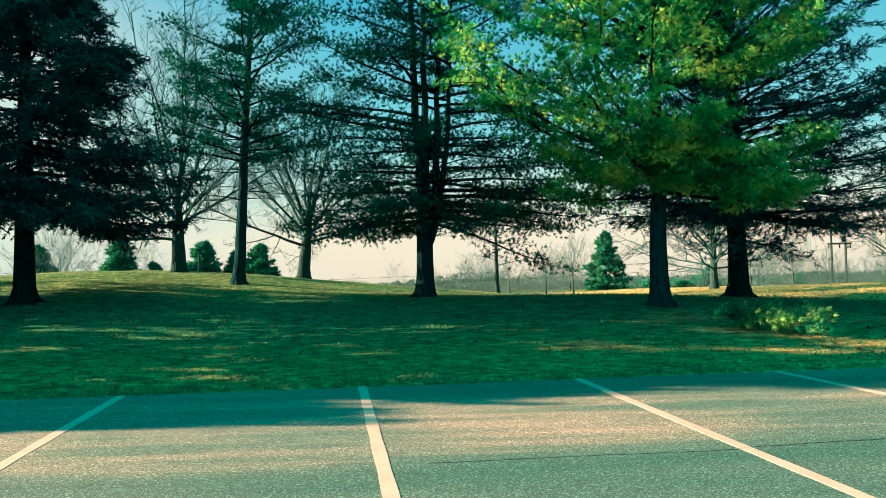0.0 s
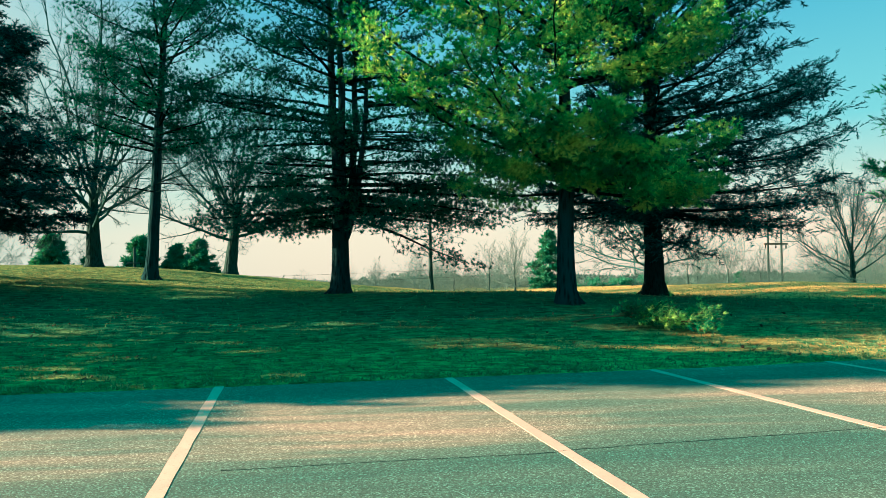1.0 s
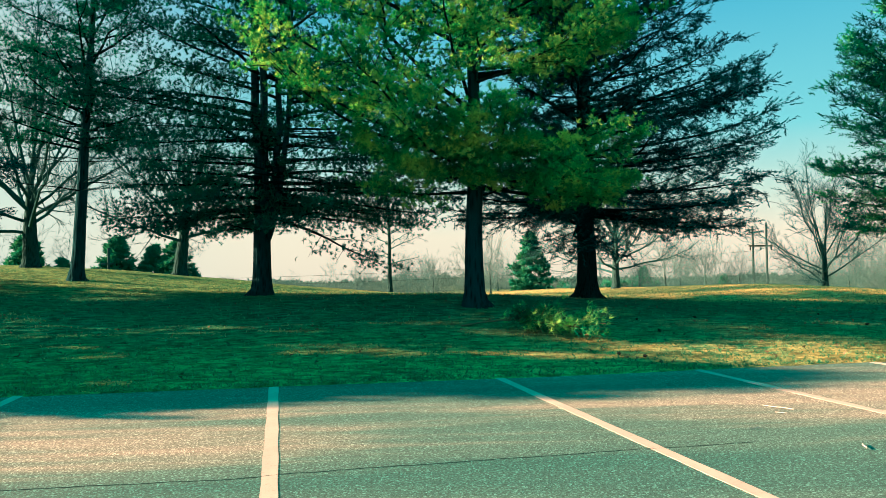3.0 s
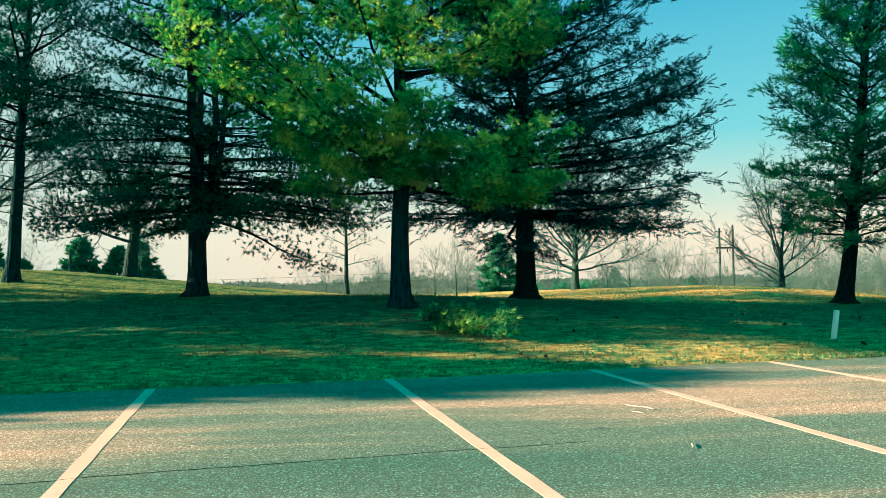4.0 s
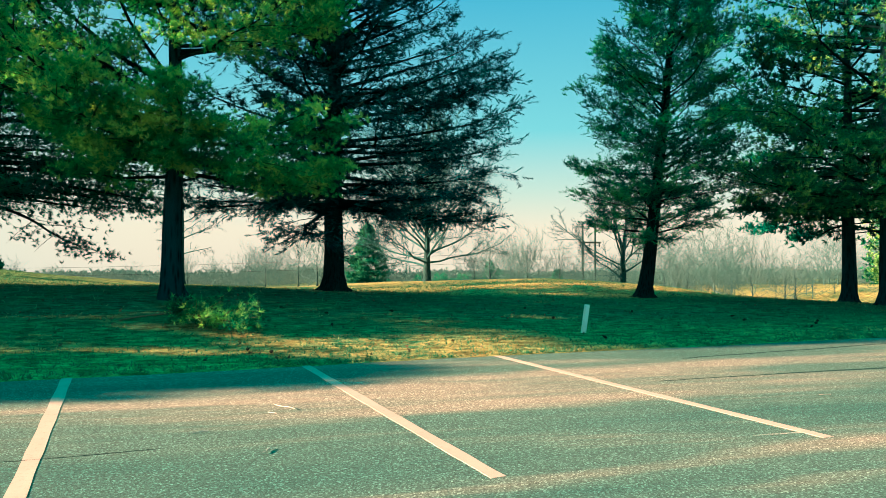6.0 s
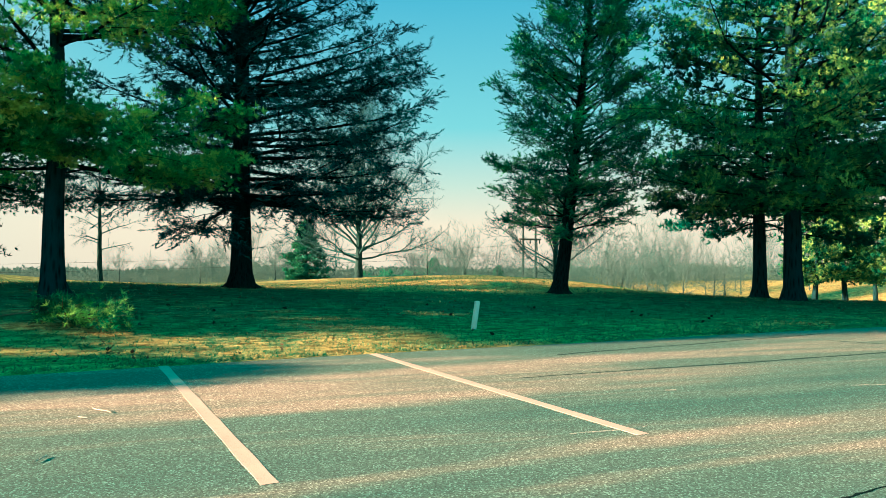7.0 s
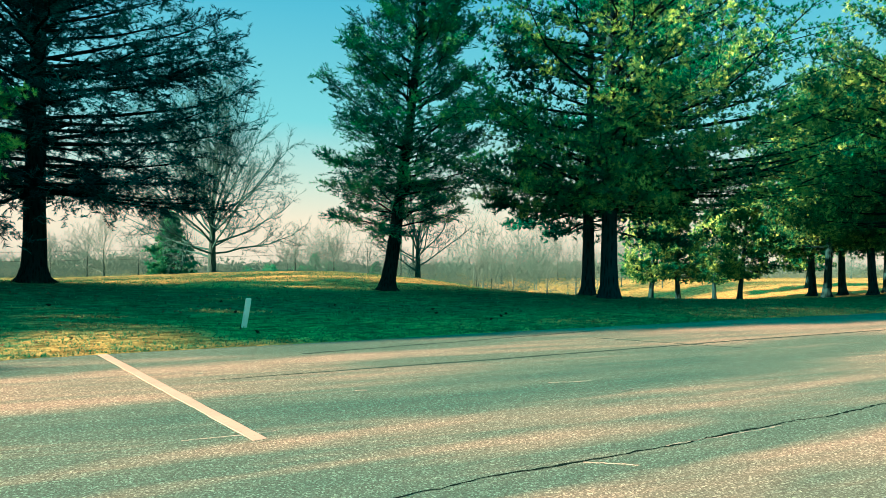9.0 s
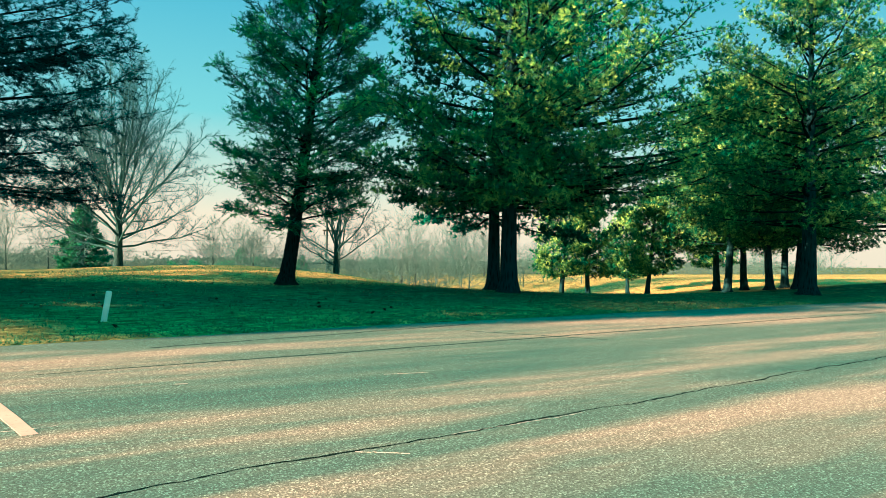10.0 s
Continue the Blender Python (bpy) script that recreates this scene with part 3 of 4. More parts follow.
def bare_tree(seed, h, r0, clear, counts=(9, 6, 5, 4), ratio=(0.62, 0.5, 0.5, 0.55), open_deg=(28, 62), lift=0.35, sides=(12, 6, 4, 3, 3), leader=0.55, lean=(0, 0), segs=(7, 7, 5, 3), crown=None, fine=0.008):
    """Trunk and branches of a leafless tree, its foot at the origin."""
    rng = np.random.default_rng(seed)
    trunk, branches = Build(), Build()
    p = stem_path(rng, h * leader, lean, 0.08, 10)
    z = p[:, 2]
    tubes(trunk, p[None], (r0 * (1 + 0.6 * np.exp(-z / 0.2)) * (1 - 0.72 * np.clip(z - clear * 0.6, 0, None) / (h * leader)))[None], sides[0])
    lines, radii, lens = p[None], np.array([r0 * 0.75]), np.array([h * leader])
    for level, n in enumerate(counts):
        b = len(lines)
        lo = clear / (h * leader) if level == 0 else 0.22
        s = lo + (1.0 - lo) * ((np.arange(n)[None] + rng.uniform(0, 1, (b, n))) / n) ** (1.0 if level else 0.8)
        foot, way = along(lines, s)
        d = rng.normal(size=(b, n, 3))
        if level == 0:
            az = np.arange(n)[None] * 2.39996 + rng.uniform(0, 6, (b, 1)) + rng.normal(size=(b, n)) * 0.3
            d = np.stack([np.cos(az), np.sin(az), 0 * az], -1)
        d = unit(d - way * np.sum(d * way, -1, keepdims=True))
        ang = np.radians(rng.uniform(*open_deg, (b, n, 1)))
        if level == 0:
            ang = np.radians(open_deg[1] + 12 + (open_deg[0] - open_deg[1] - 12) * (s[..., None] - lo) / (1 - lo) + rng.normal(size=(b, n, 1)) * 6)
        dirs = unit(way * np.cos(ang) + d * np.sin(ang)).reshape(-1, 3)
        ln = (lens[:, None] * ratio[level] * (1.15 - 0.55 * s) * rng.uniform(0.7, 1.2, (b, n))).reshape(-1)
        if level == 0:
            ln = (h - foot[..., 2].reshape(-1)) * rng.uniform(0.75, 1.0, b * n) * (0.86 + 0.1 * dirs[:, 2])
            if crown:
                # each limb ends near the skin of a rounded crown
                half = (h - clear * 0.8) * 0.62
                mid = np.array([lean[0] * 0.5, lean[1] * 0.5, h - half])
                k = np.array([1 / crown, 1 / crown, 1 / half])
                o, d2 = (foot.reshape(-1, 3) - mid) * k, (dirs + np.array([0, 0, lift * 0.7])) * k
                qa, qb, qc = np.sum(d2 * d2, 1), np.sum(o * d2, 1), np.sum(o * o, 1) - 1
                ln = (-qb + np.sqrt(np.maximum(qb * qb - qa * qc, 0.05))) / qa * rng.uniform(0.8, 1.0, b * n)
        rr = (radii[:, None] * (0.58 if level else 0.42) * np.sqrt(1.1 - 0.6 * s)).reshape(-1)
        rr = np.maximum(rr, fine)
        t = np.linspace(0, 1, segs[level])
        kk = len(t)
        wob = np.cumsum(rng.normal(size=(len(ln), kk, 3)), 1) * (0.05 * ln / kk * 2.2)[:, None, None]
        wob -= wob[:, :1]
        q = foot.reshape(-1, 1, 3) + dirs[:, None] * (ln[:, None, None] * t[:, None]) + np.array([0, 0, 1.0]) * (lift * ln[:, None, None] * (t ** 2)[:, None]) + wob
        tubes(branches, q, rr[:, None] * (1 - 0.72 * t), sides[level + 1])
        lines, radii, lens = q, rr * 0.7, ln
    return trunk, branches


def plant_bare(name, x, y, label, group="", twig=None, **kw):
    root = root_at(name, x, y, label, "bare tree", group)
    trunk, branches = bare_tree(**kw)
    part("trunk", trunk, GREY_BARK, root)
    part("branchwork", branches, twig or BARE_TWIG, root)
    return root


def taper(base, widest, top_r, h, power=1.0, floor=0.25, foot=0.75):
    """Crown radius by height: full at widest, thinning to the tip."""
    def f(z):
        if z < widest:
            return base * (foot + (1 - foot) * (z / widest) ** 1.5)
        q = (z - widest) / (h - widest)
        return max(floor, base * (1 - q) ** power + top_r * q * (1 - q))
    return f


# single large boughs: height on the trunk, compass direction from east, length, rise in degrees
C_BOUGHS = ((3.0, 262, 1.8, -2), (3.1, 185, 4.6, 13), (3.2, 198, 4.7, 14), (3.1, 212, 4.2, 12), (3.2, 225, 3.8, 10), (3.4, 172, 4.2, 14), (2.9, 242, 3.0, 3), (3.2, 255, 2.8, 6),
            (3.2, 275, 2.6, 5), (3.1, 292, 2.6, 3), (3.3, 325, 3.0, -5), (3.2, 345, 3.4, -5), (3.8, 235, 3.4, 18), (3.9, 205, 4.4, 18), (4.0, 188, 4.8, 20), (4.2, 218, 4.2, 20),
            (3.7, 180, 4.6, 16), (4.3, 240, 3.4, 20),
            (2.5, 158, 2.6, -2), (2.8, 200, 2.2, 0), (2.7, 230, 2.0, -3), (2.9, 180, 2.6, 2), (2.8, 310, 2.2, -3), (2.7, 272, 1.6, -4), (3.0, 165, 2.4, 3), (3.1, 215, 2.0, 4), (3.0, 290, 1.8, 0), (2.9, 350, 3.0, -11), (2.8, 330, 2.8, -12), (2.6, 350, 3.2, -12), (2.6, 10, 3.0, -11),
            (4.8, 310, 3.0, 4), (4.9, 345, 3.4, 4), (5.0, 0, 3.2, 6), (5.0, 282, 2.4, 8),
            (5.5, 190, 4.6, 24), (5.8, 205, 4.4, 24), (6.1, 178, 4.4, 26), (6.0, 222, 4.2, 24), (6.3, 240, 3.8, 24), (6.2, 262, 3.4, 22), (6.5, 285, 3.2, 22), (6.6, 310, 3.2, 20), (6.6, 335, 3.4, 20),
            (6.0, 0, 3.4, 14), (7.0, 200, 4.0, 28), (7.2, 225, 3.8, 28), (7.0, 250, 3.4, 26), (7.4, 180, 3.8, 30), (5.9, 320, 3.0, 16), (5.3, 350, 3.2, 12), (5.4, 300, 3.0, 14), (5.1, 15, 3.2, 10))
I_BOUGHS = ((4.5, 250, 4.6, 6), (4.8, 280, 4.8, 8), (5.0, 300, 5.6, 8), (4.2, 320, 5.8, 4), (4.6, 340, 6.3, 5), (5.2, 355, 6.4, 8), (3.6, 230, 4.2, 2), (3.4, 200, 5.0, 0),
            (3.2, 310, 5.0, 0), (3.4, 345, 5.8, 0), (4.0, 215, 5.0, 4), (5.6, 320, 5.6, 12), (6.2, 345, 5.8, 16), (6.8, 300, 5.0, 18), (7.4, 330, 5.2, 20), (3.0, 180, 4.6, 0),
            (3.3, 262, 3.4, 0), (3.7, 275, 3.8, 2), (4.1, 255, 3.6, 6), (5.3, 265, 4.0, 10), (6.0, 245, 4.0, 14), (6.6, 272, 3.8, 16), (7.2, 255, 3.6, 20), (7.8, 290, 3.6, 22), (3.0, 240, 3.6, -2),
            (3.2, 330, 6.8, -2), (3.6, 318, 7.0, 0), (3.0, 345, 6.4, -3), (4.0, 332, 7.2, 2), (3.4, 305, 6.0, -2), (4.4, 346, 7.0, 3), (3.8, 325, 6.4, -1), (3.1, 160, 4.8, -2), (3.4, 140, 5.0, 0), (4.9, 322, 6.8, 4))
B_BOUGHS = ((2.5, 355, 4.6, -3), (2.7, 335, 4.2, -4), (2.3, 10, 3.8, -2), (2.9, 345, 5.0, -3), (2.6, 318, 3.6, -3), (2.4, 190, 4.0, -3), (2.7, 205, 3.8, -2), (3.1, 0, 4.6, 0), (3.0, 215, 3.6, 0), (2.8, 25, 4.2, -3), (3.3, 325, 4.2, 0))
D_BOUGHS = ((2.0, 195, 4.0, 20), (2.4, 345, 4.0, -7), (2.5, 20, 3.8, -7), (2.3, 300, 3.0, -6), (2.4, 215, 3.4, -6), (2.6, 185, 3.8, -5), (2.7, 355, 4.0, -4), (2.9, 335, 4.2, -2), (2.8, 205, 4.0, -4), (3.4, 0, 4.6, 4), (4.0, 345, 4.8, 8), (4.6, 10, 4.7, 12), (3.6, 180, 4.2, 6), (5.4, 5, 4.4, 20), (4.3, 320, 4.4, 10))


def plant_trees():
    dense = (PINE_BARK, DENSE_PINE)
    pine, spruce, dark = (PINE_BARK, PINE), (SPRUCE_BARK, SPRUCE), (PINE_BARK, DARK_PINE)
    rowg = "evergreens along the lot"
    plant_conifer("spruce_tree", -11.3, 17.7, "dark dense spruce with drooping lower boughs on the bank", "spruce tree", spruce, rowg, seed=11, h=12.5, r0=0.24, zlow=2.4, ztop=9.6,
                  prof=taper(3.9, 3.2, 0.4, 12.5, 0.85), asym=(0.2, 1.6), nprim=124, elev=(-12, 35), droop=0.15, up=0.22, nsec=14, sec=0.42, hang=0.2, nt=12, leaf="sprig", size=0.29, blades=13, width=0.040, jitter=0.09, rise=-0.1)
    plant_conifer("pine_tree", -7.33, 22.76, "tall slender pine with a thin sparse crown", "pine tree", dark, rowg, seed=12, h=12.5, r0=0.18, zlow=4.0,
                  prof=taper(3.3, 6.2, 1.2, 12.5), asym=(0.7, -1.5), nprim=60, elev=(12, 45), droop=0.1, up=0.08, nsec=15, sec=0.42, nt=14, size=0.11, blades=11, width=0.021, jitter=0.17, lean=(0.7, 0), zdead=(2.0, 6.5), ndead=30, skip=0.05, ztop=11)
    plant_conifer("pine_tree", -1.24, 19.96, "multi-stemmed pine with thin horizontal limbs", "pine tree", dark, rowg, seed=13, h=12, r0=0.25, zlow=2.1,
                  prof=taper(4.1, 5, 1.5, 12), asym=(0.6, -1.4), nprim=104, elev=(-5, 40), droop=0.1, up=0.05, nsec=14, sec=0.40, nt=17, size=0.11, blades=11, width=0.021, jitter=0.17, skip=0.06, ztop=10,
                  stems=((-0.35, 0.1, 1.9, 0.17, 12), (0.1, -0.15, 1.9, 0.15, 11.7), (0.45, 0.2, 1.7, 0.13, 11), (0.85, -0.1, 1.6, 0.11, 9.6)), zdead=(1.7, 4.6), ndead=40, boughs=B_BOUGHS)
    plant_conifer("pine_tree", 4.07, 15.49, "broad white pine with fluffy sunlit boughs", "pine tree", pine, rowg, seed=14, sec0=0.16, secf=0.3, tip=4, h=10.2, r0=0.20, zlow=5.7,
                  prof=taper(3.8, 5.9, 2.0, 10.2, 0.6, foot=0.5), nprim=28, elev=(8, 44), droop=0.05, up=0.25, nsec=15, sec=0.38, nt=22, size=0.105, ztop=8.6, blades=22, width=0.014, jitter=0.11, rise=0.7, inner=0.25, skip=0.05,
                  asym=(0.25, math.pi * 0.97), zdead=(2.3, 3.4), ndead=3, boughs=C_BOUGHS)
    plant_conifer("spruce_tree", 7.59, 19.62, "large dark spruce with wide layered boughs", "spruce tree", spruce, rowg, seed=15, h=13.5, r0=0.265, zlow=2.2,
                  prof=taper(4.4, 3.6, 1.2, 13.5, 0.8, foot=0.85), ztop=9.4, asym=(0.6, -1.3), skip=0.2, nprim=146, bias=1.0, elev=(-7, 66), droop=0.1, up=0.17, nsec=14, sec=0.40, hang=0.24, nt=10, leaf="sprig", size=0.28, blades=15, width=0.027, jitter=0.10, rise=0.1, tip=3, zdead=(2.0, 4.0), ndead=10, boughs=D_BOUGHS)
    plant_conifer("fir_tree", 16.6, 19.36, "leaning dark green fir with an airy conical crown", "fir tree", (SPRUCE_BARK, FIR), rowg, seed=16, tip=3, h=11.8, r0=0.20, zlow=1.8,
                  prof=taper(2.75, 3.4, 0.2, 11.8, 0.8, foot=0.45), nprim=118, bias=0.95, elev=(10, 55), skip=0.15, droop=0.1, up=0.15, nsec=11, sec=0.48, hang=0.08, nt=9, leaf="sprig", size=0.26, blades=17, width=0.024, jitter=0.10, rise=0.2, lean=(1.5, 0.1), ztop=9.4, zdead=(1.6, 3.2), ndead=6)
    plant_conifer("pine_tree", 22.53, 16.6, "broad white pine with a dense low crown", "pine tree", dense, rowg, seed=17, sec0=0.12, secf=0.3, tip=3, h=13, r0=0.25, zlow=2.6,
                  prof=taper(4.9, 4.4, 3.0, 13, 0.7), nprim=84, inner=0.1, elev=(-2, 45), droop=0.06, up=0.2, nsec=13, sec=0.42, nt=18, size=0.12, ztop=9.5, blades=20, width=0.017, jitter=0.12, rise=0.6, boughs=I_BOUGHS)
    plant_conifer("pine_tree", 24.1, 19.7, "dark pine standing close behind another", "pine tree", dark, rowg, seed=18, h=12, r0=0.22, zlow=2.6,
                  prof=taper(3.9, 5, 1.6, 14, 0.8), nprim=56, elev=(-4, 40), droop=0.08, up=0.15, nsec=10, sec=0.46, nt=10, size=0.22, blades=11, width=0.05, jitter=0.18, zdead=(2.0, 3.2), ndead=8)
    # the row goes on along the drive
    rows = [(35.3, 15.2, 0.28, 11.5, 4.9, 2.6, 21, (0, 0)), (38.5, 21.2, 0.17, 9.5, 3.8, 2.3, 22, (0.5, 0)), (40.1, 18.8, 0.17, 9.0, 3.6, 2.2, 23, (0.9, 0))]
    made = []
    for x, y, r, h, c, zl, sd, lean in rows:
        made.append(plant_conifer("pine_tree", x, y, "sunlit white pine in the row along the drive", "pine tree", (PINE_BARK, ROW_PINE), "pines along the drive", seed=sd, h=h, r0=r, zlow=zl,
                                  prof=taper(c, 4.0, 2.4, h, 0.7), sec0=0.2, secf=0.35, tip=4, nprim=int(6.4 * h), elev=(-3, 48), droop=0.06, up=0.2, nsec=11, sec=0.46, ztop=15, inner=0.25, nt=12, size=0.15, blades=13, width=0.028, jitter=0.18, rise=0.6, lean=lean))
    for x, y, turn, k in ((41.3, 24.0, 80, 1), (42.1, 22.9, 200, 2), (39.5, 19.7, 150, 1), (43.2, 21.4, 210, 1), (47.0, 17.9, 40, 0)):
        copy_thing(made[k], pose(x, y, float(height(x, y)) - 0.05, 0, 0, turn))
    small = plant_conifer("pine_tree", 31.3, 24.6, "young sunlit pine on the open lawn", "pine tree", (PINE_BARK, ROW_PINE), "young pines behind the row", seed=31, h=5.2, r0=0.11, zlow=1.1,
                          prof=taper(1.65, 2.0, 0.6, 5.2, 0.9), nprim=44, elev=(5, 45), droop=0.06, up=0.15, nsec=8, sec=0.45, nt=7, size=0.17, blades=10, width=0.045, jitter=0.14, lean=(0.2, 0))
    for x, y, turn in ((32.6, 24.2, 100), (36.4, 24.2, 20), (41.5, 30.5, 200), (47.5, 29.0, 300)):
        copy_thing(small, pose(x, y, float(height(x, y)) - 0.05, 0, 7 if x == 36.4 else 0, turn))
    # evergreens beside the lot, out of sight, added to shape the bank's long shade
    for x, y, h, c, zl in ((-14.5, 10.8, 4.9, 2.4, 0.5), (-16.4, 15.5, 7.6, 3.4, 0.5), (-20.0, 19.0, 10.2, 3.6, 0.7), (-24.0, 14.3, 12.5, 1.1, 8.8), (-16.5, 8.3, 3.3, 0.6, 0.4)):
        plant_conifer("spruce_tree", x, y, "unseen spruce added to shade the bank and the lot", "spruce tree", spruce, rowg, seed=int(h * 10), h=h, r0=0.25, zlow=zl,
                      prof=taper(c, zl + 1.5, 0.0, h, 0.6), nprim=66, elev=(-8, 30), droop=0.1, up=0.15, nsec=8, sec=0.42, nt=6, leaf="sprig", size=0.4, blades=7, width=0.15, jitter=0.12)


def plant_bare_trees():
    g = "bare trees on the lawn"
    plant_bare("bare_tree", -10.71, 26.86, "bare spreading tree with a short trunk on the hill", g, seed=41, h=10.2, r0=0.25, clear=1.45, counts=(18, 12, 8, 4), ratio=(0.6, 0.42, 0.45, 0.5), open_deg=(10, 78), lift=0.16, leader=0.30, crown=4.0, fine=0.009, segs=(7, 6, 4, 3))
    plant_bare("bare_tree", -6.83, 31.38, "bare low-branched tree beyond the slender pine", g, seed=42, h=9.0, r0=0.26, clear=1.5, counts=(18, 12, 8, 4), ratio=(0.6, 0.42, 0.45, 0.5), open_deg=(10, 80), lift=0.12, leader=0.32, lean=(0.3, 0), crown=4.6, fine=0.009, segs=(7, 6, 4, 3))
    plant_bare("bare_tree", 2.08, 34.49, "thin young bare tree", g, seed=43, h=5.2, r0=0.10, clear=1.6, counts=(18, 7, 5), ratio=(0.55, 0.4, 0.45), open_deg=(25, 75), leader=0.85, sides=(8, 4, 3, 3), lift=-0.05, crown=2.2)
    plant_bare("bare_tree", 14.2, 38.2, "rounded bare tree with fine ascending branches", g, seed=44, h=10.0, r0=0.2, clear=1.15, fine=0.011, segs=(7, 6, 4, 3), counts=(32, 13, 7, 3), ratio=(0.6, 0.40, 0.45, 0.5), open_deg=(5, 74), lift=0.14, leader=0.38, crown=4.6)
    plant_bare("bare_tree", 25.57, 37.55, "rounded bare tree beyond the mound", g, seed=45, h=7.8, r0=0.18, clear=1.0, fine=0.010, segs=(7, 6, 4, 3), counts=(17, 9, 7, 4), ratio=(0.6, 0.42, 0.45, 0.5), open_deg=(8, 76), lift=0.16, leader=0.36, crown=4.0)


def plant_far_bare():
    g = "distant bare trees"
    spots = ((8.1, 58.0, 4.1, 2.3), (23.8, 62.0, 2.8, 2.0), (27.5, 62.0, 4.3, 2.6), (9.2, 52.0, 4.6, 2.8), (26.5, 72.0, 3.4, 2.2), (31.0, 70.0, 4.0, 2.5), (45.5, 62.0, 4.2, 2.6), (51.0, 60.0, 4.8, 2.6),
             (35.2, 57.0, 3.4, 2.2), (-1.5, 70.0, 3.2, 1.2), (40.5, 58.0, 4.2, 2.4), (34.2, 46.0, 3.4, 2.2), (36.2, 44.5, 3.0, 2.0), (38.2, 43.0, 3.2, 2.1), (40.0, 42.0, 2.8, 1.9), (37.0, 49.0, 4.0, 2.3),
             (42.5, 44.0, 3.0, 2.0), (21.5, 50.0, 3.6, 2.2), (24.0, 49.0, 3.2, 2.0), (27.0, 50.0, 3.8, 2.3), (5.5, 62.0, 3.4, 2.2), (12.0, 68.0, 3.6, 2.3), (31.0, 48.0, 3.4, 2.2))
    for i, (x, y, h, c) in enumerate(spots):
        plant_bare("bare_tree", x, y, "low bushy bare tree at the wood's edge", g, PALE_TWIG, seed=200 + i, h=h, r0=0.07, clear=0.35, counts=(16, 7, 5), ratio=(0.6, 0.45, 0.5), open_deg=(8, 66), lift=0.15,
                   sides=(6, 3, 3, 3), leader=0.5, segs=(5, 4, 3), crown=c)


def plant_cedars():
    def cedar(seed, h, c):
        return dict(seed=seed, h=h, r0=0.1, zlow=0.15, prof=taper(c, 0.5, 0.0, h, 1.0, 0.1), nprim=56, elev=(-4, 30), droop=0.05, up=0.1, nsec=4, sec=0.5, nt=6, size=0.36, blades=6, width=0.13, jitter=0.12, rise=0.5)
    base = plant_conifer("cedar_tree", 14.3, 63.0, "dense conical evergreen in the distance", "conifer", (SPRUCE_BARK, CEDAR), "distant evergreens", **cedar(51, 5.0, 2.2))
    for x, y, turn, k in ((-16.4, 62.5, 40, 1.0), (-18.6, 63.5, 100, 0.95), (-21.6, 63.0, 160, 1.08), (-25.0, 60.5, 250, 0.72), (-28.0, 61.0, 20, 1.1), (-33.5, 58, 320, 1.0), (-38.5, 58, 90, 1.05), (34.3, 68, 60, 0.62), (34.0, 90.0, 140, 0.9)):
        c = copy_thing(base, pose(x, y, float(height(x, y)) - 0.1, 0, 0, turn))
        c.scale = (k * (1.2 if x < 0 else 1.0), k * (1.2 if x < 0 else 1.0), k)


